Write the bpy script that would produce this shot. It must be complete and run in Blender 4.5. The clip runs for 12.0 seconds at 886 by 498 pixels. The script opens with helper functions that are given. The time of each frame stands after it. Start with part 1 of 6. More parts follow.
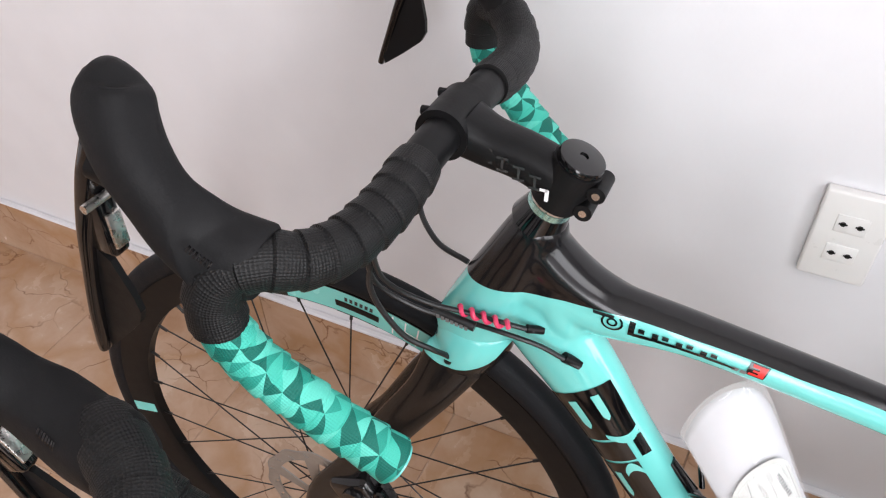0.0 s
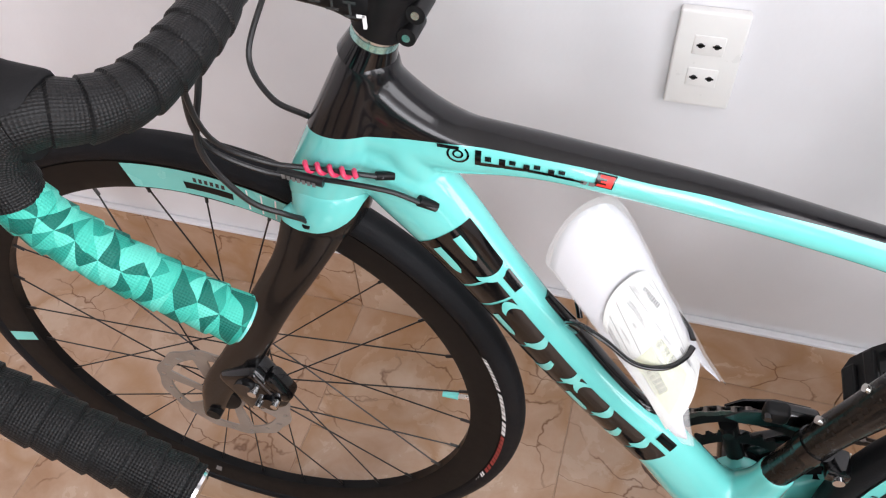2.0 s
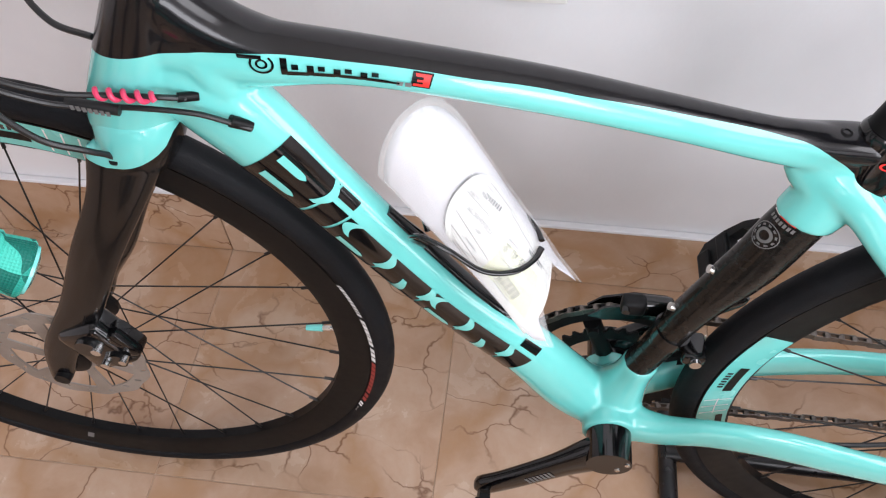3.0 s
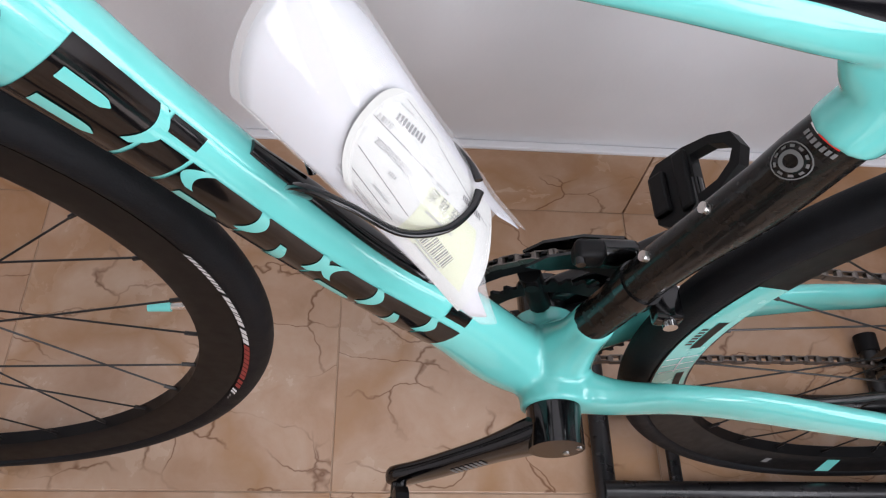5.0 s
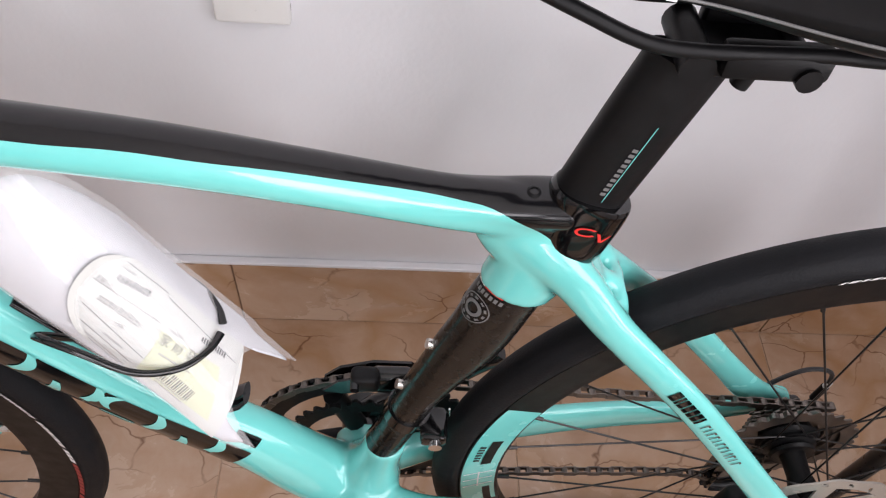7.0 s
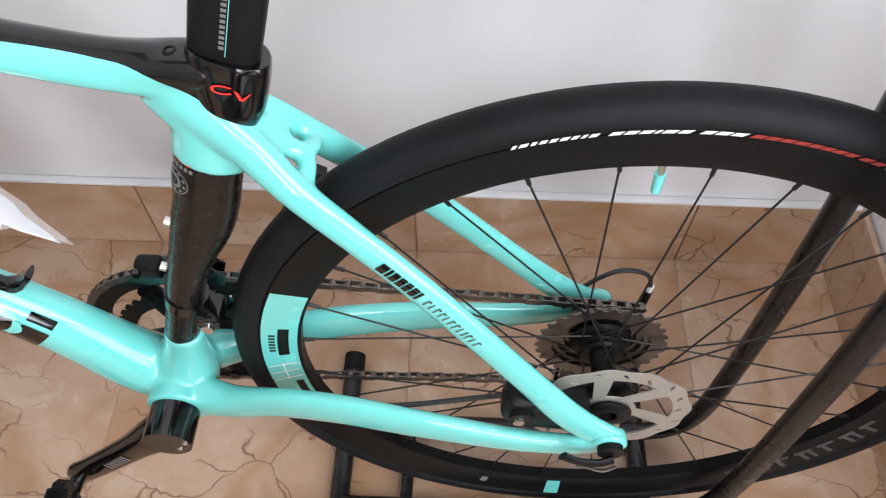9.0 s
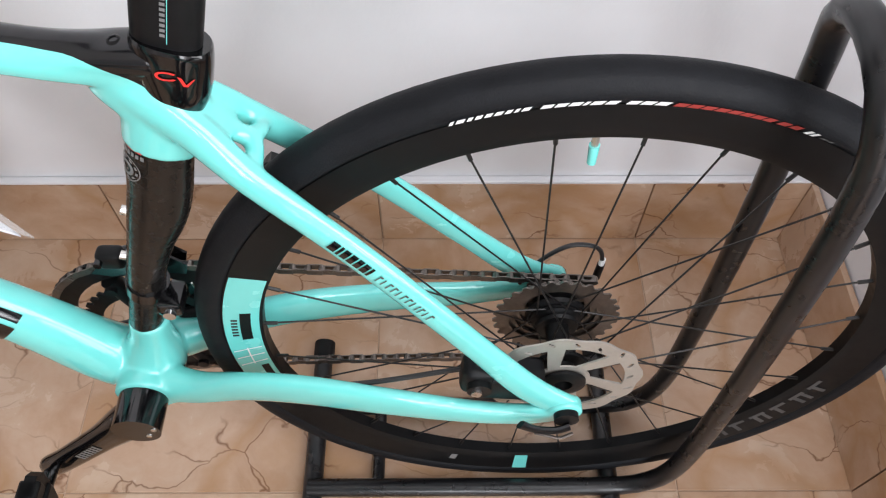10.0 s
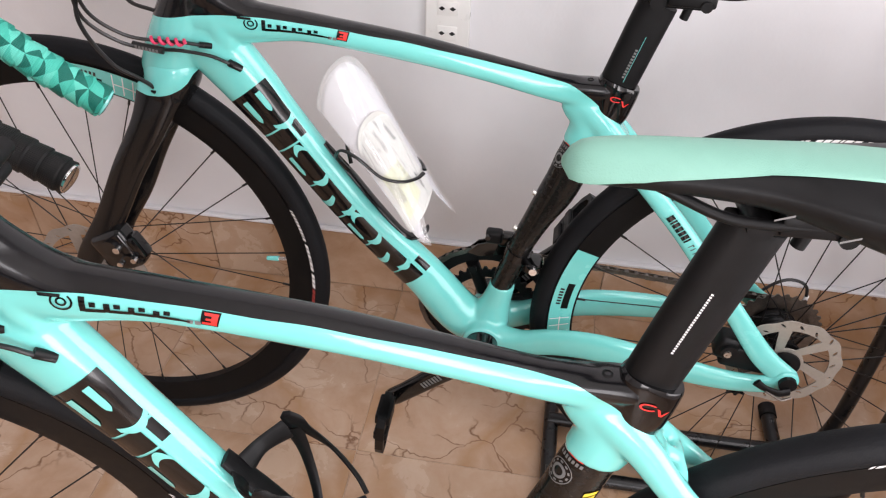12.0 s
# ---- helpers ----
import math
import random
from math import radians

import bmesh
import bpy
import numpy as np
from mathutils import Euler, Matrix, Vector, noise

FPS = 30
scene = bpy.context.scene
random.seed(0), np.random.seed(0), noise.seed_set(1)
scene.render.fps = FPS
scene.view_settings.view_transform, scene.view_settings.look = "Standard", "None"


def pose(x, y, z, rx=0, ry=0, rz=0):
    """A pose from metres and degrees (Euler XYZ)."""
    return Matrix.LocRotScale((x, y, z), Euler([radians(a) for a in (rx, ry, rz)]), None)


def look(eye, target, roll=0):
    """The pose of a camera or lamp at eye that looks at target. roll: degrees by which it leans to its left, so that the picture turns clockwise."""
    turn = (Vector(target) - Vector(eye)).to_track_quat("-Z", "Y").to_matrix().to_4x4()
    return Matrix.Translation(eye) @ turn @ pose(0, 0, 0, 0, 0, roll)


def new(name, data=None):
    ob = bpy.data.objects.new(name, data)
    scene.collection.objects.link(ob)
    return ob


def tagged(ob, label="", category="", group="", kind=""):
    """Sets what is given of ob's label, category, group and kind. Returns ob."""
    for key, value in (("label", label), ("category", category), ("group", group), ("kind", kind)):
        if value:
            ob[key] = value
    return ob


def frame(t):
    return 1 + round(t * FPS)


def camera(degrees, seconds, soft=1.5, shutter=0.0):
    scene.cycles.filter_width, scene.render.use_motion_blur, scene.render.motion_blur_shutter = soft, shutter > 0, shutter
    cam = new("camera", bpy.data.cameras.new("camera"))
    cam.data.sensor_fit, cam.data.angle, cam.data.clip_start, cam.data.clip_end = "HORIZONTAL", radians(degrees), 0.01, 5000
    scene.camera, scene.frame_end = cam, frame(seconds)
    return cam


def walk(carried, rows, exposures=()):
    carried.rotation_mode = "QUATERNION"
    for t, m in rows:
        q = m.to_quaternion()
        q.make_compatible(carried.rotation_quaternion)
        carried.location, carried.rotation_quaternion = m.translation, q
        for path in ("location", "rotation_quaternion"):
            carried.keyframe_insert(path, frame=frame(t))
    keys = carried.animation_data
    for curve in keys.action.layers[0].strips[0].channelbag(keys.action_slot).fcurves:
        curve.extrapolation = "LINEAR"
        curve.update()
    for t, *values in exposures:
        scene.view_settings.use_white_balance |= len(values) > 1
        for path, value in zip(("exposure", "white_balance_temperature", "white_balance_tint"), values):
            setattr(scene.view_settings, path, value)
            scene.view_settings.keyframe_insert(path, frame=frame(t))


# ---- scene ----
cam = camera(59.6, 12.0, soft=1.2)
PATH = [
    (0, (-0.239, -0.409, 1.179), (-0.893, 0.912, -0.173), -1.5),
    (0.5, (-0.236, -0.39, 1.181), (-0.851, 0.965, -0.155), -2.1),
    (1, (-0.229, -0.39, 1.165), (-0.801, 0.942, -0.213), -3.1),
    (1.5, (-0.206, -0.393, 1.14), (-0.729, 0.891, -0.302), -4.2),
    (2, (-0.175, -0.405, 1.121), (-0.608, 0.833, -0.389), -4.1),
    (2.5, (-0.147, -0.398, 1.102), (-0.458, 0.803, -0.466), -3.2),
    (3, (-0.124, -0.384, 1.083), (-0.295, 0.774, -0.538), -1.6),
    (3.5, (-0.126, -0.359, 1.041), (-0.161, 0.764, -0.614), 1.5),
    (3.7, (-0.14, -0.338, 1.025), (-0.133, 0.767, -0.642), 3.2),
    (5.3, (-0.158, -0.211, 0.922), (0.071, 0.744, -0.821), 12.4),
    (5.5, (-0.139, -0.185, 0.921), (0.137, 0.752, -0.824), 13.2),
    (6, (-0.117, -0.174, 0.924), (0.211, 0.734, -0.827), 13.3),
    (6.5, (-0.078, -0.214, 0.961), (0.19, 0.779, -0.755), 10.7),
    (7, (0.017, -0.262, 1.023), (0.151, 0.919, -0.586), 7.2),
    (7.2, (0.048, -0.266, 1.041), (0.141, 0.98, -0.52), 6.4),
    (8.8, (0.245, -0.315, 1.016), (0.204, 0.839, -0.617), 0.9),
    (9, (0.265, -0.319, 1.008), (0.225, 0.789, -0.657), 0.3),
    (9.5, (0.279, -0.329, 1.004), (0.257, 0.741, -0.686), -0.3),
    (10, (0.289, -0.343, 1.018), (0.299, 0.757, -0.652), 0.3),
    (10.5, (0.256, -0.387, 1.057), (0.263, 0.867, -0.501), 1.3),
    (11, (0.135, -0.521, 1.115), (0.064, 0.939, -0.262), 1.9),
    (11.5, (0.047, -0.683, 1.135), (-0.1, 0.86, -0.13), 2.5),
    (11.8, (0.039, -0.768, 1.135), (-0.161, 0.763, -0.137), 1.8),
    (12, (0.044, -0.801, 1.129), (-0.166, 0.699, -0.177), 1.7),
]
walk(cam, [(t, look(eye, target, roll)) for t, eye, target, roll in PATH],
     [(0.0, -0.52, 6600, 10), (0.5, -0.65, 6750, 11), (1.2, -0.58, 6700, 11), (2.0, -0.42, 6550, 11), (3.5, -0.40, 6450, 12), (5.3, -0.66, 6380, 13), (6.0, -0.68, 6450, 14), (6.5, -0.66, 6550, 14), (7.2, -0.58, 6700, 15), (9.0, -0.28, 6420, 8), (10.0, -0.28, 6450, 8), (11.0, -0.65, 6700, 13), (11.5, -0.79, 6800, 14), (12.0, -0.65, 6850, 14)])

# ---- light ----
world = bpy.data.worlds.new("daylight")
scene.world = world
world.use_nodes = True
wn = world.node_tree
sky = wn.nodes.new("ShaderNodeTexSky")
sky.sky_type = 'NISHITA'
sky.sun_disc = False
sky.sun_elevation, sky.sun_rotation = radians(50), radians(120)
wn.links.new(sky.outputs[0], wn.nodes["Background"].inputs[0])
wn.nodes["Background"].inputs[1].default_value = 0.1


def area(name, m, sx, sy, watts, col):
    d = bpy.data.lights.new(name, 'AREA')
    d.shape, d.size, d.size_y, d.energy, d.color = 'RECTANGLE', sx, sy, watts, col
    ob = new(name, d)
    ob.matrix_world = m
    return ob


WALL_Y, EAST_X, SOUTH_Y, WEST_X, HIGH = 0.358, 0.838, -3.4, -3.2, 2.7
area("window_daylight", look((EAST_X - 0.02, -0.85, 1.40), (-1.0, -0.85, 1.25)), 1.0, 1.9, 55, (0.96, 0.955, 1.0))
# Unseen fill lamp added behind the camera to brighten the back wall.
area("added_south_fill", look((0.385, SOUTH_Y + 0.02, 1.35), (0.385, 0, 1.2)), 0.85, 2.1, 84, (0.95, 0.95, 1.0))

# ---- materials ----


def mat(name):
    m = bpy.data.materials.new(name)
    m.use_nodes = True
    return m, m.node_tree, m.node_tree.nodes["Principled BSDF"]


def node(nt, kind, ins=(), **props):
    n = nt.nodes.new(kind)
    for k, v in props.items():
        setattr(n, k, v)
    for key, v in ins:
        if isinstance(v, bpy.types.NodeSocket):
            nt.links.new(v, n.inputs[key])
        else:
            n.inputs[key].default_value = v
    return n


def rgb(c):
    return (*c, 1.0)


def surface(name, col, rough, metal=0.0, vary=0.12, scale=40.0, bump=0.0, bump_scale=300.0, coat=0.0, spec=0.5):
    """A plain surface with two scales of wear: broad tone, fine grain in the gloss and the relief."""
    m, nt, b = mat(name)
    tc = node(nt, "ShaderNodeTexCoord")
    broad = node(nt, "ShaderNodeTexNoise", [("Vector", tc.outputs["Object"]), ("Scale", scale * 0.15), ("Detail", 3.0)])
    fine = node(nt, "ShaderNodeTexNoise", [("Vector", tc.outputs["Object"]), ("Scale", scale), ("Detail", 6.0)])
    both = node(nt, "ShaderNodeMath", [(0, broad.outputs[0]), (1, fine.outputs[0])], operation='ADD')
    tone = node(nt, "ShaderNodeMapRange", [("Value", both.outputs[0]), ("From Min", 0.6), ("From Max", 1.4), ("To Min", 1 - vary), ("To Max", 1 + vary)])
    mix = node(nt, "ShaderNodeVectorMath", [(0, col), (1, tone.outputs[0])], operation='MULTIPLY')
    nt.links.new(mix.outputs[0], b.inputs["Base Color"])
    rr = node(nt, "ShaderNodeMapRange", [("Value", fine.outputs[0]), ("From Min", 0.3), ("From Max", 0.7), ("To Min", max(0.02, rough - 0.06)), ("To Max", min(1, rough + 0.08))])
    nt.links.new(rr.outputs[0], b.inputs["Roughness"])
    b.inputs["Metallic"].default_value = metal
    b.inputs["Coat Weight"].default_value = coat
    b.inputs["Coat Roughness"].default_value = 0.04
    b.inputs["Specular IOR Level"].default_value = spec
    if bump:
        g = node(nt, "ShaderNodeTexNoise", [("Vector", tc.outputs["Object"]), ("Scale", bump_scale), ("Detail", 4.0)])
        bp = node(nt, "ShaderNodeBump", [("Height", g.outputs[0]), ("Strength", bump), ("Distance", 0.002)])
        nt.links.new(bp.outputs[0], b.inputs["Normal"])
    return m


CELESTE = (0.165, 0.640, 0.595)
M_CELESTE = surface("celeste_gloss_paint", CELESTE, 0.22, vary=0.03, coat=1.0)
M_CYAN = surface("cyan_saddle_cover", (0.05, 0.50, 0.52), 0.4, vary=0.06, bump=0.2, bump_scale=900)
M_MINT = surface("mint_saddle_cover", (0.20, 0.43, 0.35), 0.5, vary=0.06, bump=0.2, bump_scale=900)
M_BLACK_GLOSS = surface("black_gloss_paint", (0.003, 0.003, 0.0035), 0.13, vary=0.2, coat=0.4, spec=0.35)
M_CARBON = surface("dark_carbon", (0.007, 0.0064, 0.006), 0.24, vary=0.1, scale=120, coat=0.22, spec=0.25)
M_BLACK = surface("matt_black_alloy", (0.006, 0.006, 0.0065), 0.42, vary=0.2, scale=90, bump=0.05, spec=0.18)
M_RUBBER = surface("hood_rubber", (0.0085, 0.0085, 0.0092), 0.60, vary=0.15, scale=60, bump=0.12, bump_scale=700, spec=0.18)
M_TYRE = surface("tyre_rubber", (0.007, 0.0075, 0.009), 0.58, vary=0.35, scale=60, bump=0.2, bump_scale=600, spec=0.16)
M_RIM = surface("rim_alloy_black", (0.0055, 0.0056, 0.006), 0.36, vary=0.2, scale=80, spec=0.14)
M_SPOKE = surface("black_spoke_steel", (0.012, 0.011, 0.011), 0.35, metal=0.3)
M_STEEL = surface("brushed_steel", (0.72, 0.70, 0.67), 0.28, metal=1.0, vary=0.1, scale=200, bump=0.08, bump_scale=900)
# Same rotor steel twice: reflected light toned into the colour, front darker, rear lighter.
M_ROTOR = surface("front_rotor_steel_dim", (0.33, 0.30, 0.27), 0.42, metal=0.55, vary=0.15, scale=200, bump=0.06, bump_scale=900)
M_DISC = surface("rear_rotor_steel_lit", (0.40, 0.37, 0.33), 0.38, metal=0.55, vary=0.1, scale=200, bump=0.05, bump_scale=900)
M_CHROME = surface("chrome_bolt", (0.72, 0.72, 0.72), 0.15, metal=1.0)
M_CHAIN = surface("oiled_chain_steel", (0.16, 0.14, 0.125), 0.36, metal=0.9, vary=0.3, scale=300)
M_HOSE = surface("black_cable_hose", (0.012, 0.012, 0.013), 0.35)
M_PINK = surface("pink_cable_spiral", (0.72, 0.05, 0.13), 0.35, vary=0.05)
M_WHITE = surface("white_print", (0.80, 0.80, 0.80), 0.45, vary=0.03)
M_GREY = surface("grey_print", (0.16, 0.16, 0.16), 0.4, vary=0.05)
M_DIM = surface("dim_rim_print", (0.055, 0.055, 0.056), 0.4, vary=0.05)
M_FAINT = surface("faint_black_print", (0.035, 0.035, 0.036), 0.2, vary=0.05)
M_RED = surface("red_print", (0.72, 0.03, 0.025), 0.35, vary=0.05)
M_DARKRED = surface("dark_red_print", (0.30, 0.035, 0.03), 0.5, vary=0.08)
M_PLASTIC = surface("white_socket_plastic", (0.83, 0.82, 0.80), 0.32, vary=0.02)
M_SLOT_SHADE = surface("socket_slot_shade", (0.03, 0.03, 0.03), 0.6)
M_STAND = surface("black_painted_tube", (0.008, 0.008, 0.009), 0.3, vary=0.25, scale=60, coat=0.1, spec=0.4)
M_YELLOW = surface("yellow_tie", (0.75, 0.55, 0.05), 0.4)
M_SPACER = surface("celeste_anodised_spacer", (0.42, 0.72, 0.68), 0.22, metal=0.9, vary=0.05)
M_INK = surface("dark_ink", (0.06, 0.055, 0.05), 0.6)
M_LABEL = surface("yellow_label_paper", (0.64, 0.67, 0.44), 0.6, vary=0.03)
M_SLIP = surface("slip_paper", (0.63, 0.64, 0.61), 0.55, vary=0.03)
M_PRINT = surface("black_print_ink", (0.05, 0.05, 0.05), 0.6)
M_FADED = surface("fine_grey_print", (0.32, 0.32, 0.31), 0.6)


def two_tone(name, low, high, pts, rough=0.2):
    """Gloss paint in two colours that meet along a line z(x)."""
    m, nt, b = mat(name)
    tc = node(nt, "ShaderNodeTexCoord")
    xyz = node(nt, "ShaderNodeSeparateXYZ", [(0, tc.outputs["Object"])])
    xm = node(nt, "ShaderNodeMath", [(0, xyz.outputs[0]), (1, 1.0)], operation='ADD')
    fc = node(nt, "ShaderNodeFloatCurve", [("Value", xm.outputs[0])])
    c = fc.mapping.curves[0]
    c.points[0].location, c.points[1].location = (0.0, pts[0][1]), (1.5, pts[-1][1])
    fc.mapping.use_clip = False
    for x, z in pts:
        c.points.new(x + 1.0, z)
    fc.mapping.update()
    gt = node(nt, "ShaderNodeMath", [(0, xyz.outputs[2]), (1, fc.outputs[0])], operation='GREATER_THAN')
    n1 = node(nt, "ShaderNodeTexNoise", [("Vector", tc.outputs["Object"]), ("Scale", 30.0)])
    mix = node(nt, "ShaderNodeMix", [(0, gt.outputs[0]), (6, rgb(low)), (7, rgb(high))], data_type='RGBA')
    tone = node(nt, "ShaderNodeMapRange", [("Value", n1.outputs[0]), ("To Min", 0.95), ("To Max", 1.05)])
    out = node(nt, "ShaderNodeVectorMath", [(0, mix.outputs[2]), (1, tone.outputs[0])], operation='MULTIPLY')
    nt.links.new(out.outputs[0], b.inputs["Base Color"])
    b.inputs["Roughness"].default_value = rough
    cw = node(nt, "ShaderNodeRGBToBW", [(0, mix.outputs[2])])
    cm = node(nt, "ShaderNodeMapRange", [("Value", cw.outputs[0]), ("From Max", 0.4), ("To Min", 0.2), ("To Max", 1.0)])
    nt.links.new(cm.outputs[0], b.inputs["Coat Weight"])
    b.inputs["Coat Roughness"].default_value = 0.04
    b.inputs["Specular IOR Level"].default_value = 0.32
    return m


M_FRAME = two_tone("celeste_and_black_paint", CELESTE, (0.005, 0.005, 0.006),
                   [(-0.60, 0.735), (-0.44, 0.7335), (-0.408, 0.7373), (-0.363, 0.7425), (-0.320, 0.7456), (-0.280, 0.7445), (-0.240, 0.7418), (-0.200, 0.7385), (-0.160, 0.7338), (-0.120, 0.7300), (-0.080, 0.7238), (-0.045, 0.7185), (-0.010, 0.7125), (0.030, 0.7055), (0.052, 0.7012), (0.076, 0.6965), (0.088, 0.6900), (0.1026, 0.6795), (0.1202, 0.6650), (0.1414, 0.6570), (0.18, 0.650)])
M_FORK = two_tone("celeste_crown_black_legs", (0.006, 0.006, 0.0065), CELESTE, [(-0.70, 0.644), (-0.452, 0.643), (-0.434, 0.6395), (-0.395, 0.650), (-0.380, 0.668), (-0.30, 0.672)])


def tape_material(name, tones, big):
    """Bar tape with a fine pricked relief; the printed sort has triangular facets in several greens."""
    m, nt, b = mat(name)
    tc = node(nt, "ShaderNodeTexCoord")
    if big:
        nz = node(nt, "ShaderNodeTexNoise", [("Vector", tc.outputs["UV"]), ("Scale", 1.1), ("Detail", 0.0)])
        nv2 = node(nt, "ShaderNodeVectorMath", [(0, nz.outputs["Color"]), (1, (0.5, 0.5, 0.0))], operation='MULTIPLY')
        fine2 = node(nt, "ShaderNodeVectorMath", [(0, tc.outputs["UV"]), (1, (1.45, 1.0, 1.0))], operation='MULTIPLY')
        pt = node(nt, "ShaderNodeVectorMath", [(0, fine2.outputs[0]), (1, nv2.outputs[0])], operation='ADD')
        fl = node(nt, "ShaderNodeVectorMath", [(0, pt.outputs[0])], operation='FLOOR')
        fr = node(nt, "ShaderNodeSeparateXYZ", [(0, node(nt, "ShaderNodeVectorMath", [(0, pt.outputs[0])], operation='FRACTION').outputs[0])])
        d1 = node(nt, "ShaderNodeMath", [(0, fr.outputs[0]), (1, fr.outputs[1])], operation='GREATER_THAN')
        sm2 = node(nt, "ShaderNodeMath", [(0, fr.outputs[0]), (1, fr.outputs[1])], operation='ADD')
        d2 = node(nt, "ShaderNodeMath", [(0, sm2.outputs[0]), (1, 1.0)], operation='GREATER_THAN')
        tri = node(nt, "ShaderNodeMath", [(0, d1.outputs[0]), (1, 2.0), (2, d2.outputs[0])], operation='MULTIPLY_ADD')
        flx = node(nt, "ShaderNodeSeparateXYZ", [(0, fl.outputs[0])])
        idv = node(nt, "ShaderNodeCombineXYZ", [(0, flx.outputs[0]), (1, flx.outputs[1]), (2, tri.outputs[0])])
        bw = node(nt, "ShaderNodeTexWhiteNoise", [("Vector", idv.outputs[0])], noise_dimensions='3D')
        ramp = node(nt, "ShaderNodeValToRGB", [(0, bw.outputs[0])])
        ramp.color_ramp.interpolation = 'CONSTANT'
        e = ramp.color_ramp.elements
        e[0].position, e[0].color = 0.0, rgb(tones[0])
        e[1].position, e[1].color = 0.22, rgb(tones[1])
        for p, c in ((0.42, tones[2]), (0.70, tones[3])):
            k = e.new(p)
            k.color = rgb(c)
        nt.links.new(ramp.outputs[0], b.inputs["Base Color"])
    else:
        b.inputs["Base Color"].default_value = rgb(tones[0])
    sc = node(nt, "ShaderNodeVectorMath", [(0, tc.outputs["UV"]), (1, (23.0, 23.0, 1.0))], operation='MULTIPLY')
    ch = node(nt, "ShaderNodeTexVoronoi", [("Vector", sc.outputs[0]), ("Scale", 0.5), ("Randomness", 0.0)], voronoi_dimensions='2D')
    bp = node(nt, "ShaderNodeBump", [("Height", ch.outputs["Distance"]), ("Strength", 0.4), ("Distance", 0.0022)])
    nt.links.new(bp.outputs[0], b.inputs["Normal"])
    b.inputs["Roughness"].default_value = 0.48
    b.inputs["Specular IOR Level"].default_value = 0.26
    return m


M_TAPE = tape_material("black_bar_tape", [(0.008, 0.008, 0.0083)] * 4, False)
M_TAPE_TEAL = tape_material("printed_green_bar_tape", [(0.006, 0.15, 0.115), (0.022, 0.33, 0.255), (0.06, 0.52, 0.41), (0.12, 0.64, 0.52)], True)


def marble(name, darker=1.0):
    """Beige stone-look tile: clouded ground, fine brown cracks, a few ochre veins; every tile its own piece of the pattern."""
    m, nt, b = mat(name)
    tc = node(nt, "ShaderNodeTexCoord")
    oi = node(nt, "ShaderNodeObjectInfo")
    geo = node(nt, "ShaderNodeNewGeometry")
    sh = node(nt, "ShaderNodeVectorMath", [(0, oi.outputs["Random"]), (1, (17.0, 29.0, 11.0))], operation='MULTIPLY')
    at = node(nt, "ShaderNodeVectorMath", [(0, geo.outputs["Position"]), (1, sh.outputs[0])], operation='ADD')
    warp = node(nt, "ShaderNodeTexNoise", [("Vector", at.outputs[0]), ("Scale", 5.0), ("Detail", 5.0)])
    wv = node(nt, "ShaderNodeVectorMath", [(0, warp.outputs["Color"]), (1, (0.22, 0.22, 0.22))], operation='MULTIPLY')
    p2 = node(nt, "ShaderNodeVectorMath", [(0, at.outputs[0]), (1, wv.outputs[0])], operation='ADD')
    cloud = node(nt, "ShaderNodeTexNoise", [("Vector", p2.outputs[0]), ("Scale", 6.0), ("Detail", 8.0), ("Roughness", 0.62)])
    ramp = node(nt, "ShaderNodeValToRGB", [(0, cloud.outputs[0])])
    e = ramp.color_ramp.elements
    e[0].position, e[0].color = 0.30, rgb((0.50 * darker, 0.29 * darker, 0.165 * darker))
    e[1].position, e[1].color = 0.72, rgb((0.74 * darker, 0.56 * darker, 0.42 * darker))
    k = e.new(0.5)
    k.color = rgb((0.63 * darker, 0.42 * darker, 0.285 * darker))
    stretch = node(nt, "ShaderNodeMapping", [("Vector", p2.outputs[0]), ("Rotation", (0.0, 0.0, 0.6)), ("Scale", (1.0, 1.9, 1.4))])
    crack = node(nt, "ShaderNodeTexVoronoi", [("Vector", stretch.outputs[0]), ("Scale", 6.5)], feature='DISTANCE_TO_EDGE')
    mask = node(nt, "ShaderNodeTexNoise", [("Vector", at.outputs[0]), ("Scale", 7.0), ("Detail", 3.0)])
    thin = node(nt, "ShaderNodeMapRange", [("Value", crack.outputs["Distance"]), ("From Min", 0.0), ("From Max", 0.019), ("To Min", 1.0), ("To Max", 0.0)])
    some = node(nt, "ShaderNodeMapRange", [("Value", mask.outputs[0]), ("From Min", 0.46), ("From Max", 0.58)])
    cr = node(nt, "ShaderNodeMath", [(0, thin.outputs[0]), (1, some.outputs[0])], operation='MULTIPLY')
    vein = node(nt, "ShaderNodeTexVoronoi", [("Vector", p2.outputs[0]), ("Scale", 3.4)], feature='DISTANCE_TO_EDGE')
    wide = node(nt, "ShaderNodeMapRange", [("Value", vein.outputs["Distance"]), ("From Min", 0.0), ("From Max", 0.09), ("To Min", 0.62), ("To Max", 0.0)])
    c1 = node(nt, "ShaderNodeMix", [(0, wide.outputs[0]), (6, ramp.outputs[0]), (7, rgb((0.50 * darker, 0.27 * darker, 0.12 * darker)))], data_type='RGBA')
    crs = node(nt, "ShaderNodeMath", [(0, cr.outputs[0]), (1, 0.85)], operation='MULTIPLY')
    c2 = node(nt, "ShaderNodeMix", [(0, crs.outputs[0]), (6, c1.outputs[2]), (7, rgb((0.15, 0.062, 0.025)))], data_type='RGBA')
    nt.links.new(c2.outputs[2], b.inputs["Base Color"])
    rr = node(nt, "ShaderNodeMapRange", [("Value", cloud.outputs[0]), ("To Min", 0.18), ("To Max", 0.34)])
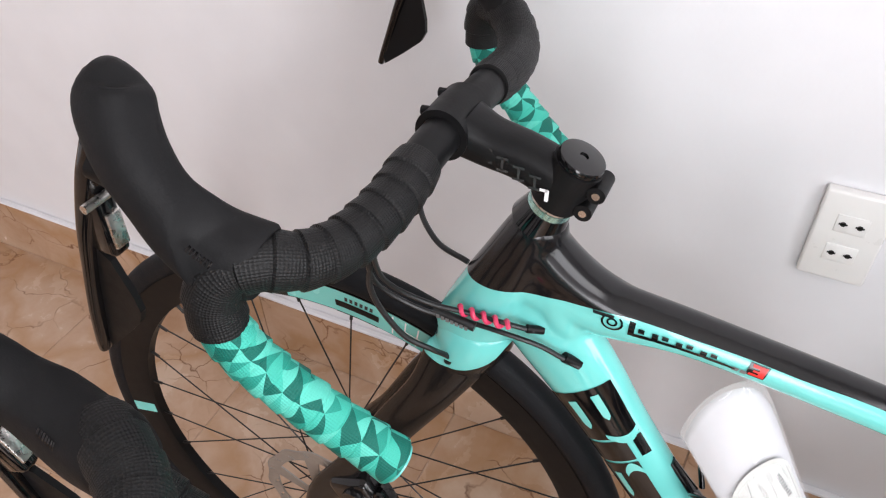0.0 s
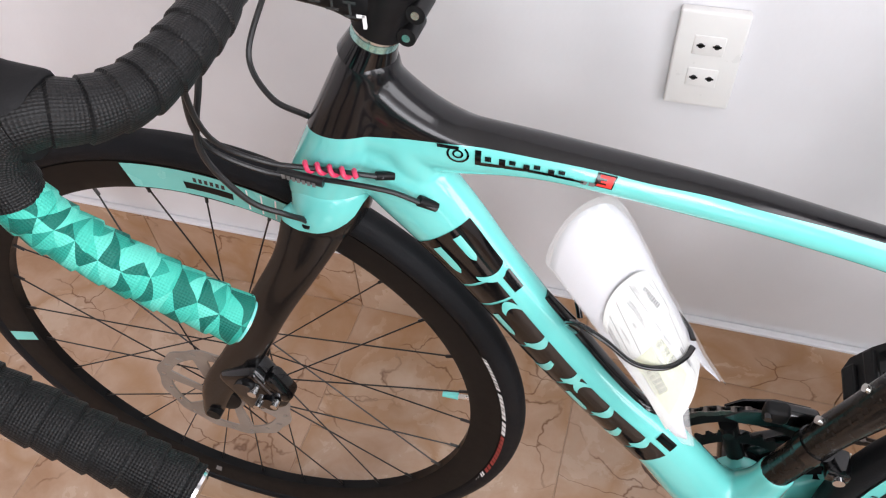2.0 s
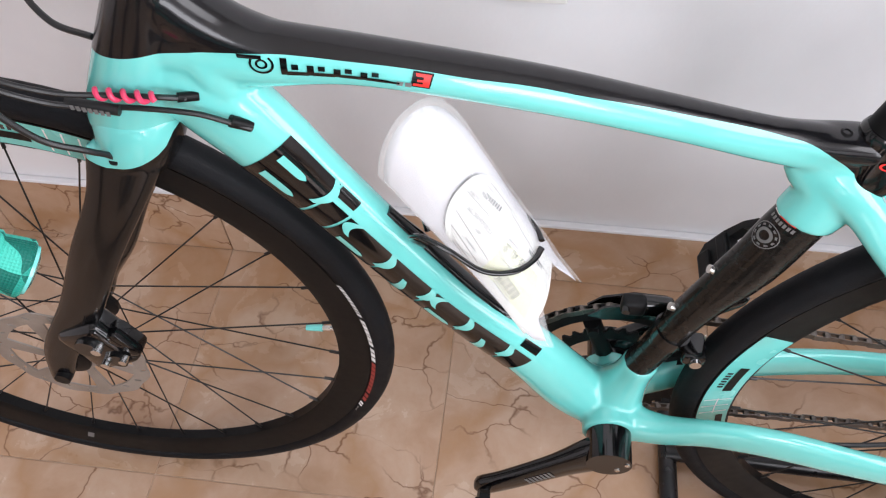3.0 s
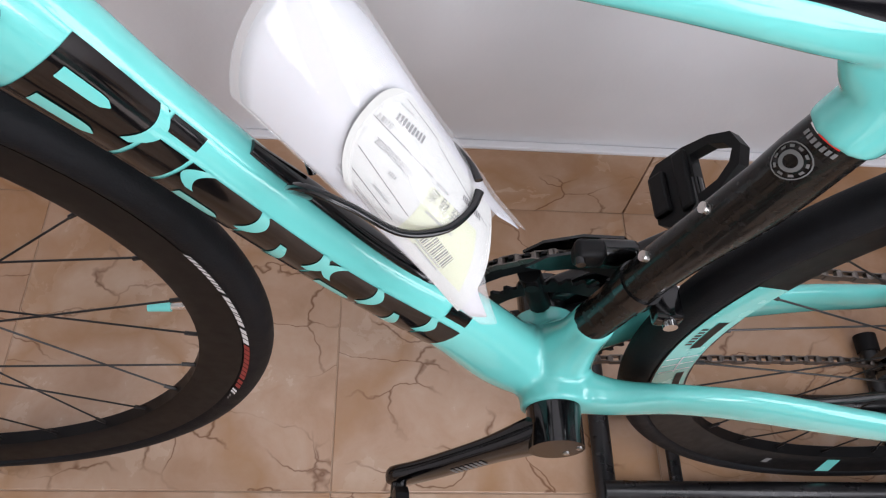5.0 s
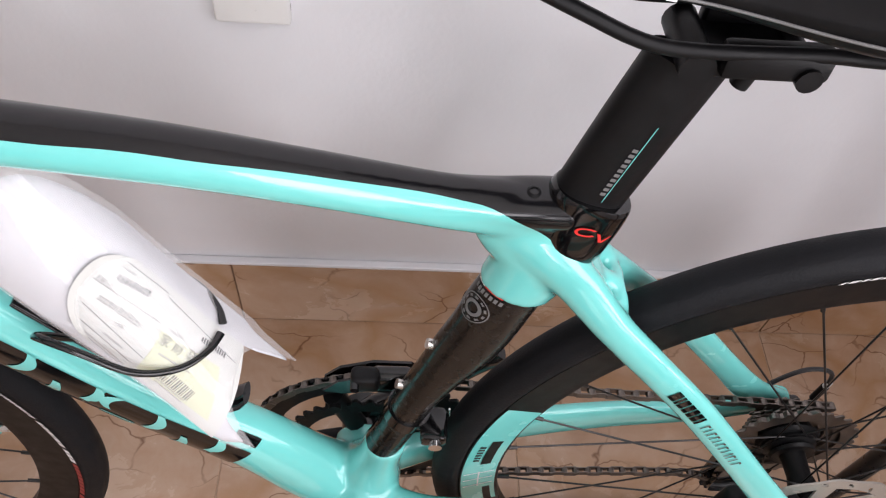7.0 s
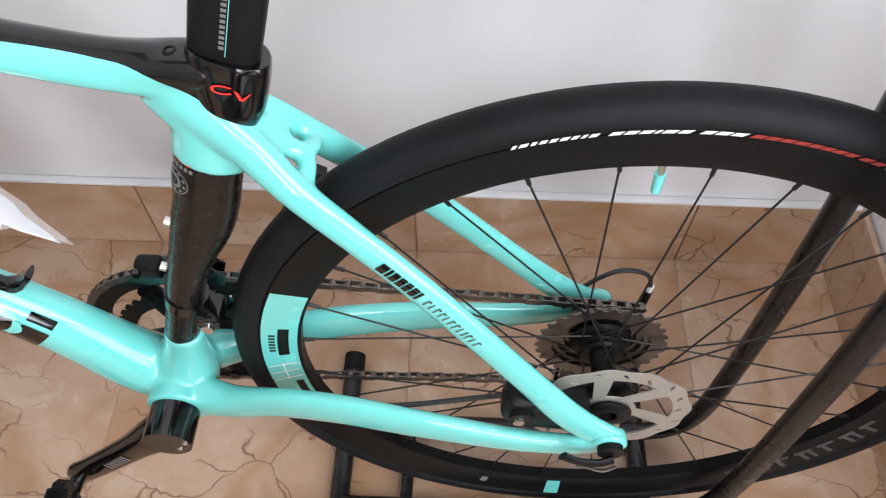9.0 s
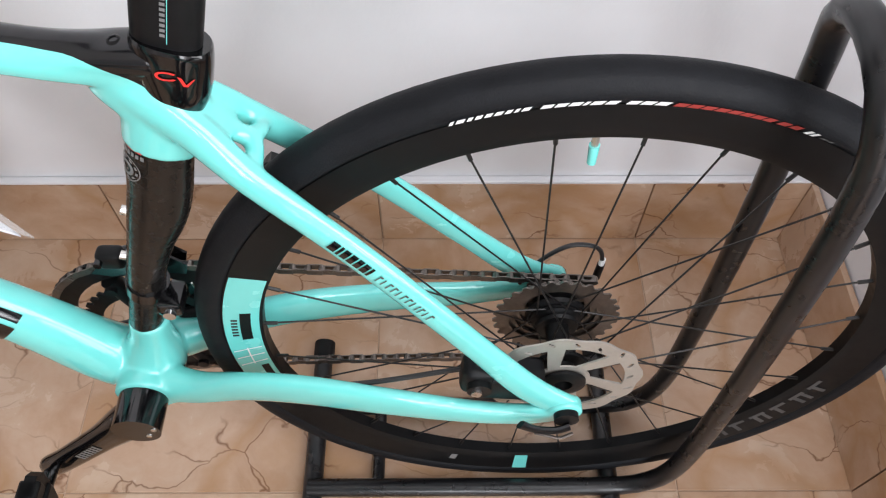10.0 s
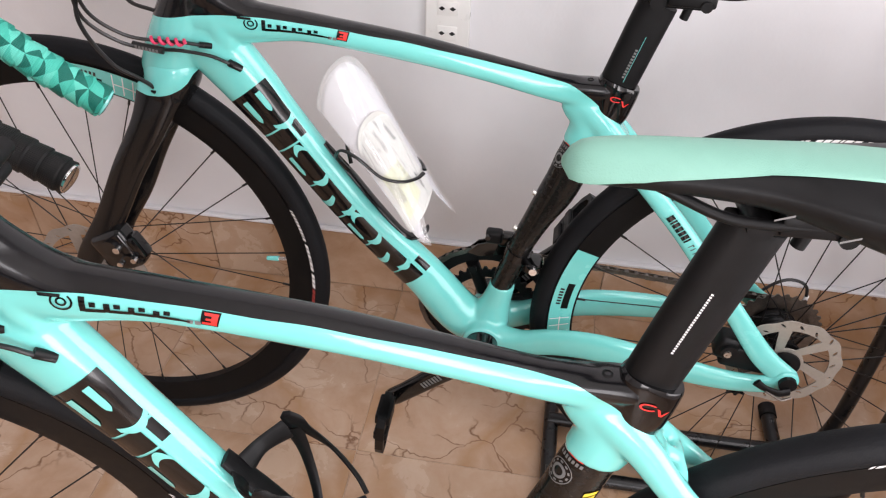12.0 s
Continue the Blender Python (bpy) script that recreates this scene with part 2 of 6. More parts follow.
    nt.links.new(rr.outputs[0], b.inputs["Roughness"])
    return m


M_TILE = marble("beige_marble_tile", 0.80)
M_SKIRT = marble("brown_marble_skirting", 0.78)
M_GROUT = surface("grout", (0.50, 0.36, 0.26), 0.8, bump=0.3)


def wall_paint(name, col):
    m, nt, b = mat(name)
    tc = node(nt, "ShaderNodeTexCoord")
    n1 = node(nt, "ShaderNodeTexNoise", [("Vector", tc.outputs["Object"]), ("Scale", 1.6), ("Detail", 4.0)])
    n2 = node(nt, "ShaderNodeTexNoise", [("Vector", tc.outputs["Object"]), ("Scale", 160.0), ("Detail", 3.0)])
    n3 = node(nt, "ShaderNodeTexNoise", [("Vector", tc.outputs["Object"]), ("Scale", 11.0), ("Detail", 8.0)])
    ad = node(nt, "ShaderNodeMath", [(0, n1.outputs[0]), (1, n3.outputs[0])], operation='ADD')
    tone = node(nt, "ShaderNodeMapRange", [("Value", ad.outputs[0]), ("From Min", 0.6), ("From Max", 1.4), ("To Min", 0.95), ("To Max", 1.03)])
    mx = node(nt, "ShaderNodeVectorMath", [(0, col), (1, tone.outputs[0])], operation='MULTIPLY')
    nt.links.new(mx.outputs[0], b.inputs["Base Color"])
    bp = node(nt, "ShaderNodeBump", [("Height", n2.outputs[0]), ("Strength", 0.12), ("Distance", 0.002)])
    nt.links.new(bp.outputs[0], b.inputs["Normal"])
    b.inputs["Roughness"].default_value = 0.5
    return m


M_WALL = wall_paint("off_white_wall_paint", (0.79, 0.785, 0.805))
M_CEIL = wall_paint("white_ceiling_paint", (0.82, 0.82, 0.81))

M_SLEEVE, nt, b = mat("clear_plastic_sleeve")
b.inputs["Base Color"].default_value = (1, 1, 1, 1)
b.inputs["Roughness"].default_value = 0.06
b.inputs["Alpha"].default_value = 0.16
b.inputs["Specular IOR Level"].default_value = 0.8
M_PAPER = surface("white_paper", (0.60, 0.60, 0.635), 0.6, vary=0.03)
M_GLASS, nt, b = mat("window_glass")
b.inputs["Transmission Weight"].default_value = 1.0
b.inputs["Roughness"].default_value = 0.0
b.inputs["IOR"].default_value = 1.45

# ---- mesh helpers ----


def part(name, bm, material, parent=None, label="", smooth=True):
    me = bpy.data.meshes.new(name)
    bmesh.ops.recalc_face_normals(bm, faces=bm.faces)
    bm.to_mesh(me)
    bm.free()
    me.materials.append(material)
    for p in me.polygons:
        p.use_smooth = smooth
    if smooth:
        me.set_sharp_from_angle(angle=radians(38))
    ob = new(name, me)
    if parent:
        ob.parent = parent
    if label:
        ob["label"] = label
    return ob


def box(x0, x1, y0, y1, z0, z1, bevel=0.0, bm=None, seg=2):
    own = bm is None
    bm = bmesh.new() if own else bm
    r = bmesh.ops.create_cube(bm, size=1.0)
    vs = r["verts"]
    for v in vs:
        v.co = Vector(((x0 + x1) / 2 + v.co.x * (x1 - x0), (y0 + y1) / 2 + v.co.y * (y1 - y0), (z0 + z1) / 2 + v.co.z * (z1 - z0)))
    if bevel:
        es = list({e for v in vs for e in v.link_edges})
        bmesh.ops.bevel(bm, geom=es, offset=bevel, segments=seg, affect='EDGES', profile=0.5)
    return bm


def catmull(rows, n):
    """n + 1 rows evenly along the smooth curve through the rows."""
    P = [np.array(r, float) for r in rows]
    P = [2 * P[0] - P[1]] + P + [2 * P[-1] - P[-2]]
    dense = []
    for i in range(1, len(P) - 2):
        for k in range(16):
            t = k / 16
            a, b2, c, d = P[i - 1], P[i], P[i + 1], P[i + 2]
            dense.append(0.5 * (2 * b2 + (c - a) * t + (2 * a - 5 * b2 + 4 * c - d) * t * t + (3 * b2 - a - 3 * c + d) * t ** 3))
    dense.append(P[-2])
    D = np.array(dense)
    s = np.concatenate([[0], np.cumsum(np.linalg.norm(np.diff(D[:, :3], axis=0), axis=1))])
    q = np.linspace(0, s[-1], n + 1)
    return np.array([[np.interp(v, s, D[:, j]) for j in range(D.shape[1])] for v in q]), s[-1]


class Sweep:
    """A tube along rows (x, y, z, h, w): h in the plane across the side vector, w along it; power shapes the section."""

    def __init__(self, rows, n=24, ring=20, side=(0, 1, 0), power=2.0, free=False):
        self.P, self.length = catmull(rows, n)
        self.n, self.ring, self.power = n, ring, power
        T = np.gradient(self.P[:, :3], axis=0)
        T /= np.linalg.norm(T, axis=1)[:, None]
        S, N = [], []
        s = np.array(side, float)
        for t in T:
            s2 = (s if free else np.array(side, float))
            s2 = s2 - t * (s2 @ t)
            s2 /= np.linalg.norm(s2)
            s = s2
            S.append(s2)
            N.append(np.cross(t, s2))
        self.T, self.S, self.N = T, np.array(S), np.array(N)

    def at(self, u, a, lift=0.0):
        f = min(max(u, 0), 1) * self.n
        i = min(int(f), self.n - 1)
        k = f - i
        P, S, N = [(1 - k) * q[i] + k * q[i + 1] for q in (self.P, self.S, self.N)]
        ca, sa = math.cos(a), math.sin(a)
        e = 2 / self.power
        cx, sx = math.copysign(abs(ca) ** e, ca), math.copysign(abs(sa) ** e, sa)
        return Vector(P[:3] + S * (P[4] + lift) * cx + N * (P[3] + lift) * sx)

    def mesh(self, caps=True, bm=None, ripple=None):
        bm = bmesh.new() if bm is None else bm
        uv = bm.loops.layers.uv.verify()
        rings = []
        for i in range(self.n + 1):
            li = ripple(i / self.n * self.length) if ripple else 0.0
            rings.append([bm.verts.new(self.at(i / self.n, 2 * math.pi * j / self.ring, li)) for j in range(self.ring)])
        for i in range(self.n):
            for j in range(self.ring):
                k = (j + 1) % self.ring
                f = bm.faces.new((rings[i][j], rings[i][k], rings[i + 1][k], rings[i + 1][j]))
                s0, s1 = i / self.n * self.length * 45, (i + 1) / self.n * self.length * 45
                a0, a1 = j / self.ring * 5, (j + 1) / self.ring * 5
                for lp, c in zip(f.loops, ((s0, a0), (s0, a1), (s1, a1), (s1, a0))):
                    lp[uv].uv = c
        if caps:
            bm.faces.new(rings[0][::-1])
            bm.faces.new(rings[-1])
        return bm

    def patch(self, bm, corners, lift=0.0006, nu=6, nv=4):
        """A thin printed piece that lies on the tube: corners (u, angle) in order round it."""
        c = [np.array(q, float) for q in corners]
        g = []
        for i in range(nu + 1):
            a = c[0] + (c[1] - c[0]) * i / nu
            d = c[3] + (c[2] - c[3]) * i / nu
            g.append([bm.verts.new(self.at(*(a + (d - a) * j / nv), lift)) for j in range(nv + 1)])
        for i in range(nu):
            for j in range(nv):
                bm.faces.new((g[i][j], g[i + 1][j], g[i + 1][j + 1], g[i][j + 1]))


def tube(rows, r, n=20, ring=10, bm=None, side=(0, 1, 0)):
    return Sweep([(*p, r, r) for p in rows], n, ring, side, free=True).mesh(bm=bm)


def rod(a, b2, r, ring=10, bm=None, r2=None):
    """A straight cylinder from a to b2."""
    bm = bmesh.new() if bm is None else bm
    a, b2 = Vector(a), Vector(b2)
    d = b2 - a
    m = Matrix.Translation((a + b2) / 2) @ d.to_track_quat('Z', 'Y').to_matrix().to_4x4()
    bmesh.ops.create_cone(bm, cap_ends=True, segments=ring, radius1=r, radius2=r if r2 is None else r2, depth=d.length, matrix=m)
    return bm


def lathe(profile, n=96, bm=None, closed=True, a0=0.0, a1=2 * math.pi):
    """Turns (radius, y) rows round the y axis."""
    bm = bmesh.new() if bm is None else bm
    full = abs(a1 - a0 - 2 * math.pi) < 1e-6
    cols = []
    for i in range(n if full else n + 1):
        a = a0 + (a1 - a0) * i / n
        cols.append([bm.verts.new((r * math.cos(a), y, r * math.sin(a))) for r, y in profile])
    m = len(profile)
    for i in range(n):
        p, q = cols[i], cols[(i + 1) % len(cols)]
        for j in range(m if closed else m - 1):
            k = (j + 1) % m
            bm.faces.new((p[j], p[k], q[k], q[j]))
    return bm


def plate(outline, holes, y0, y1, bm=None):
    """A flat plate in the x-z plane, cut through by the holes."""
    bm = bmesh.new() if bm is None else bm
    es = []
    for loop in [outline] + list(holes):
        vs = [bm.verts.new((x, y0, z)) for x, z in loop]
        es += [bm.edges.new((vs[i], vs[(i + 1) % len(vs)])) for i in range(len(vs))]
    r = bmesh.ops.triangle_fill(bm, use_beauty=True, use_dissolve=False, edges=es)
    fs = [g for g in r["geom"] if isinstance(g, bmesh.types.BMFace)]
    ex = bmesh.ops.extrude_face_region(bm, geom=fs)
    for v in [g for g in ex["geom"] if isinstance(g, bmesh.types.BMVert)]:
        v.co.y = y1
    return bm


def ring_pts(cx, cz, r, n, a0=0.0, rz=None, tilt=0.0):
    out = []
    for i in range(n):
        a = a0 + 2 * math.pi * i / n
        x, z = r * math.cos(a), (rz or r) * math.sin(a)
        out.append((cx + x * math.cos(tilt) - z * math.sin(tilt), cz + x * math.sin(tilt) + z * math.cos(tilt)))
    return out

# ---- room ----


def structure(name, bm, material, label, category, smooth=False):
    return tagged(part(name, bm, material, None, smooth=smooth), label, category, kind="structure")


floor = structure("floor", box(WEST_X - 0.1, EAST_X + 0.1, SOUTH_Y - 0.1, WALL_Y + 0.1, -0.12, -0.0016), M_GROUT, "beige marble-look tiled floor with brown veins", "floor")
structure("wall_north", box(WEST_X - 0.12, EAST_X + 0.12, WALL_Y, WALL_Y + 0.12, 0.0, HIGH), M_WALL, "off-white painted plaster wall behind the bicycle", "wall")
structure("wall_west", box(WEST_X - 0.12, WEST_X, SOUTH_Y, WALL_Y, 0.0, HIGH), M_WALL, "off-white painted plaster wall", "wall")
structure("ceiling", box(WEST_X - 0.12, EAST_X + 0.12, SOUTH_Y - 0.12, WALL_Y + 0.12, HIGH, HIGH + 0.1), M_CEIL, "plain white painted ceiling", "ceiling")
WIN = (-1.37, -0.33, 0.42, 2.38)
bm = box(EAST_X, EAST_X + 0.12, WIN[1], WALL_Y, 0, HIGH)
box(EAST_X, EAST_X + 0.12, SOUTH_Y, WIN[0], 0, HIGH, bm=bm)
box(EAST_X, EAST_X + 0.12, WIN[0], WIN[1], 0, WIN[2], bm=bm)
box(EAST_X, EAST_X + 0.12, WIN[0], WIN[1], WIN[3], HIGH, bm=bm)
structure("wall_east", bm, M_WALL, "off-white painted wall with an unseen window opening", "wall")
# Unseen opening, cut only for the added south fill lamp.
SOUTH_GAP = (-0.05, 0.82, 0.3, 2.4)
bm = box(SOUTH_GAP[1], EAST_X + 0.12, SOUTH_Y - 0.12, SOUTH_Y, 0, HIGH)
box(WEST_X - 0.12, SOUTH_GAP[0], SOUTH_Y - 0.12, SOUTH_Y, 0, HIGH, bm=bm)
box(SOUTH_GAP[0], SOUTH_GAP[1], SOUTH_Y - 0.12, SOUTH_Y, 0, SOUTH_GAP[2], bm=bm)
box(SOUTH_GAP[0], SOUTH_GAP[1], SOUTH_Y - 0.12, SOUTH_Y, SOUTH_GAP[3], HIGH, bm=bm)
structure("wall_south", bm, M_WALL, "off-white painted wall with an unseen window opening", "wall")

# ---- bicycle ----
R_HUB, F_HUB, BB = (0.4045, 0.3410), (-0.582, 0.346), (-0.002, 0.298)
RIM_OUT, RIM_IN = 0.318, 0.282


def arc_patch(bm, r0, r1, y0, y1, a0, a1, n=8, sideways=0.0):
    """A printed piece on a wheel's flank: between two radii and two angles."""
    prev = None
    for i in range(n + 1):
        a = a0 + (a1 - a0) * i / n
        b2 = a + sideways
        cur = (bm.verts.new((r0 * math.cos(a), y0, r0 * math.sin(a))), bm.verts.new((r1 * math.cos(b2), y1, r1 * math.sin(b2))))
        if prev:
            bm.faces.new((prev[0], cur[0], cur[1], prev[1]))
        prev = cur


def rim_y(r):
    """Half the rim's width at a radius."""
    k = (r - RIM_IN) / (RIM_OUT - RIM_IN)
    return 0.0065 + 0.0060 * min(1, max(0, k)) ** 0.6


def tyre_y(r):
    return math.sqrt(max(0.0, 0.0157 ** 2 - (r - 0.3272) ** 2))


SPOKES = {}


def spoke_mesh(sign, turn, front):
    key = (sign, turn, front)
    if key not in SPOKES:
        flange = (0.021, 0.030) if sign < 0 else (0.021, 0.034 if front else 0.020)
        a = radians(62) * turn
        foot = (flange[0] * math.cos(a), flange[1] * sign, flange[0] * math.sin(a))
        bm = rod(foot, (RIM_IN - 0.008, 0.001 * sign, 0), 0.0009, 6)
        rod((RIM_IN - 0.012, 0.001 * sign, 0), (RIM_IN + 0.002, 0, 0), 0.0018, 6, bm=bm)
        me = bpy.data.meshes.new("spoke")
        bm.to_mesh(me)
        bm.free()
        me.materials.append(M_SPOKE)
        SPOKES[key] = me
    return SPOKES[key]


def wheel(bike, name, hub, first, rotor_r, front):
    """Rim with its tyre, hub, 28 spokes, brake rotor, valve and printed marks, all turned round the hub."""
    prof = []
    for r in (RIM_IN, RIM_IN + 0.004, RIM_IN + 0.012, RIM_IN + 0.022, RIM_OUT):
        prof.append((r, -rim_y(r)))
    prof += [(RIM_OUT - 0.006, -0.008), (RIM_OUT - 0.006, 0.008)]
    for r in (RIM_OUT, RIM_IN + 0.022, RIM_IN + 0.012, RIM_IN + 0.004, RIM_IN):
        prof.append((r, rim_y(r)))
    rim = part(name, lathe(prof, 120), M_RIM, bike, "satin black deep-section rim wheel")
    rim.location = (hub[0], 0, hub[1])
    tp = []
    for i in range(40):
        a = 2 * math.pi * i / 40
        # a tread band, a plain wall and a bead that sits in under the rim's edge
        step = 0.0005 if math.sin(a) > 0.62 else (-0.0012 if -0.72 < math.sin(a) < -0.58 else 0.0)
        r, y = 0.3272 + (0.0154 + step) * math.sin(a), (0.0153 + step) * math.cos(a)
        if r > 0.340:
            y *= 1.0 - 0.1 * (r - 0.340) / 0.004
        tp.append((r, y))
    part("tyre", lathe(tp, 128), M_TYRE, rim, "black road tyre with white and red lettering bands")
    hp = [(0.0, -0.036), (0.012, -0.036), (0.013, -0.033), (0.024, -0.032), (0.025, -0.029), (0.014, -0.024), (0.011, -0.010), (0.0115, 0.008), (0.014, 0.016), (0.026, 0.020), (0.026, 0.024), (0.013, 0.028), (0.012, 0.036), (0.0, 0.036)]
    if front:
        hp = [(r, y * 1.15) for r, y in hp]
    part("hub", lathe(hp, 28, closed=False), M_BLACK, rim)
    for i in range(28):
        sign = -1 if i % 2 == 0 else 1
        turn = 1 if (i // 2) % 2 == 0 else -1
        sp = new("spoke", spoke_mesh(sign, turn, front))
        sp.parent = rim
        sp.rotation_euler = (0, -radians(first + i * 360 / 28), 0)
    # rotor: a brake band with slots on six curved arms, on a dark carrier
    out = []
    for i in range(96):
        a = 2 * math.pi * i / 96
        out.append((rotor_r * (1 + 0.020 * math.sin(a * 12)) * math.cos(a), rotor_r * (1 + 0.020 * math.sin(a * 12)) * math.sin(a)))
    holes = []
    band = rotor_r - 0.0145
    for i in range(6):
        c = radians(60 * i + 12)
        hole = []
        for k in range(9):
            a = c - radians(22) + radians(44) * k / 8
            hole.append((band * 0.985 * math.cos(a), band * 0.985 * math.sin(a)))
        for k in range(6):
            a = c + radians(16) - radians(34) * k / 5
            hole.append((0.026 * math.cos(a + 0.25), 0.026 * math.sin(a + 0.25)))
        holes.append(hole)
    for i in range(18):
        a = radians(20 * i + 5)
        rr = rotor_r - 0.0085 + 0.0025 * ((i % 3) - 1)
        holes.append(ring_pts(rr * math.cos(a), rr * math.sin(a), 0.0048, 8, rz=0.0019, tilt=a + 0.7))
    holes.append(ring_pts(0, 0, 0.019, 24))
    part("brake_rotor", plate(out, holes, -0.0462, -0.0444), M_ROTOR if front else M_DISC, rim, "steel disc brake rotor with cut-out slots", smooth=False)
    part("rotor_carrier", lathe([(0.012, -0.043), (0.022, -0.0485), (0.0215, -0.051), (0.014, -0.0525), (0.009, -0.0525), (0.009, -0.043)], 24), M_BLACK, rim)
    # valve
    va = radians(91.5 if not front else 4)
    vd = Vector((math.cos(va), 0, math.sin(va)))
    part("valve", rod(vd * (RIM_IN + 0.004), vd * (RIM_IN - 0.016), 0.0028, 8), M_STEEL, rim)
    part("valve_cap", rod(vd * (RIM_IN - 0.014), vd * (RIM_IN - 0.032), 0.0042, 10, r2=0.0034), M_CELESTE, rim, "celeste plastic valve cap")
    # printed marks on the near flank
    def rimband(a0, a1, k0, k1, m, nm="rim_print", n=10, skew=0.0):
        bm2 = bmesh.new()
        ra, rb = RIM_IN + (RIM_OUT - RIM_IN) * k0, RIM_IN + (RIM_OUT - RIM_IN) * k1
        arc_patch(bm2, ra, rb, -rim_y(ra) - 0.0006, -rim_y(rb) - 0.0006, radians(a0), radians(a1), n, radians(skew))
        return part(nm, bm2, m, rim)

    def tyreband(spec, r0, r1, m):
        for a0, a1 in spec:
            bm2 = bmesh.new()
            arc_patch(bm2, r0, r1, -tyre_y(r0) - 0.0007, -tyre_y(r1) - 0.0007, radians(a0), radians(a1), 3, radians(-0.5))
            part("tyre_print", bm2, m, rim)
    base, way = (157, 1) if not front else (97, -1)
    rimband(base, base + way * 36, 0.08, 0.96, M_CELESTE, n=16)
    rimband(base + way * 11, base + way * 20, 0.02, 0.56, M_RIM, n=6)
    rimband(base + way * 30, base + way * 36, 0.02, 0.40, M_RIM, n=4)
    for q in (23, 25.5, 28):
        rimband(base + way * q, base + way * (q + 0.3), 0.15, 0.9, M_WHITE, n=2, skew=0.8)
    rimband(base + way * 23, base + way * 29, 0.50, 0.54, M_WHITE, n=3)
    for q in range(6):
        rimband(base + way * (13 + q), base + way * (13.6 + q), 0.62, 0.78, M_FAINT, n=2)
    rimband(266 if not front else 182, 269.2 if not front else 185.2, 0.1, 0.95, M_CELESTE, n=3)
    rimband(250, 251.6, 0.3, 0.6, M_GREY, n=3)
    if not front:
        for i, (a0, a1) in enumerate(((-52, -48), (-46.5, -42.5), (-41, -37), (-35.5, -31.5), (-30, -26), (-24.5, -20.5), (-19, -15))):
            rimband(a0, a1, 0.30, 0.42, M_DIM, n=3)
            rimband(a0 + 0.6, a0 + 1.6, 0.42, 0.80, M_DIM, n=2)
            if i % 2:
                rimband(a1 - 1.2, a1 - 0.3, 0.42, 0.80, M_DIM, n=2)
    t0 = 110 if not front else 22
    spec, a = [], t0
    for wdt in (0.5, 1.0, 0.6, 0.8, 0.8, 0.9, 0.7, 0.5, 0.9):
        spec.append((a, a - wdt))
        a -= wdt + 0.35
    a -= 0.9
    for wdt in (1.3, 1.3, 1.3, 0.5, 1.4, 1.3):
        spec.append((a, a - wdt))
        a -= wdt + 0.3
    a -= 0.8
    for wdt in (1.3, 1.4, 1.4):
        spec.append((a, a - wdt))
        a -= wdt + 0.3
    tyreband(spec, 0.3195, 0.3240, M_WHITE)
    a -= 0.4
    spec = []
    for wdt in (1.4, 1.4, 1.4, 1.4, 1.3, 1.2, 1.3, 1.2):
        spec.append((a, a - wdt))
        a -= wdt + 0.25
    a -= 0.5
    spec.append((a, a - 1.3))
    spec.append((a - 1.7, a - 3.0))
    tyreband(spec, 0.3195, 0.3240, M_DARKRED)
    a -= 4.0
    tyreband([(a, a - 0.7), (a - 1.0, a - 1.6)], 0.319, 0.3235, M_WHITE)
    tyreband([(a - 2.4, a - 3.2), (a - 3.6, a - 4.2)], 0.3200, 0.3215, M_GREY)
    return rim


def link_chain(bm, pts, y):
    """Bicycle chain along a closed or open run: paired side plates and rollers."""
    P, length = catmull([(x, y, z) for x, z in pts], max(4, int(sum(math.dist(pts[i], pts[i + 1]) for i in range(len(pts) - 1)) / 0.0127)))
    for i in range(len(P) - 1):
        a, b2 = Vector(P[i]), Vector(P[i + 1])
        d = b2 - a
        off = 0.0034 if i % 2 else 0.0024
        m = Matrix.Translation((a + b2) / 2) @ Matrix.Rotation(-math.atan2(d.z, d.x), 4, 'Y')
        for s2 in (-1, 1):
            bmesh.ops.create_cube(bm, size=1.0, matrix=m @ Matrix.Translation((0, s2 * off, 0)) @ Matrix.Diagonal((d.length * 1.05, 0.001, 0.0072, 1)))
        bmesh.ops.create_cone(bm, cap_ends=True, segments=8, radius1=0.0039, radius2=0.0039, depth=0.0066, matrix=Matrix.Translation(a) @ Matrix.Rotation(radians(90), 4, 'X'))


def toothed(r, teeth, y0, y1, holes, depth=0.0035):
    out = []
    for i in range(teeth * 4):
        a = 2 * math.pi * i / (teeth * 4)
        rr = r + (depth if i % 4 in (1, 2) else -depth * 0.4)
        out.append((rr * math.cos(a), rr * math.sin(a)))
    return plate(out, holes, y0, y1)


def shift(bm, x, y, z):
    bmesh.ops.translate(bm, verts=bm.verts, vec=(x, y, z))
    return bm


def moulded(ob, size, turns):
    """Runs the crossing tubes of a part into one shell with soft hollows at the joints."""
    rm = ob.modifiers.new("shell", 'REMESH')
    rm.mode, rm.voxel_size, rm.use_smooth_shade = 'VOXEL', size, True
    sm2 = ob.modifiers.new("hollows", 'SMOOTH')
    sm2.factor, sm2.iterations = 0.5, turns


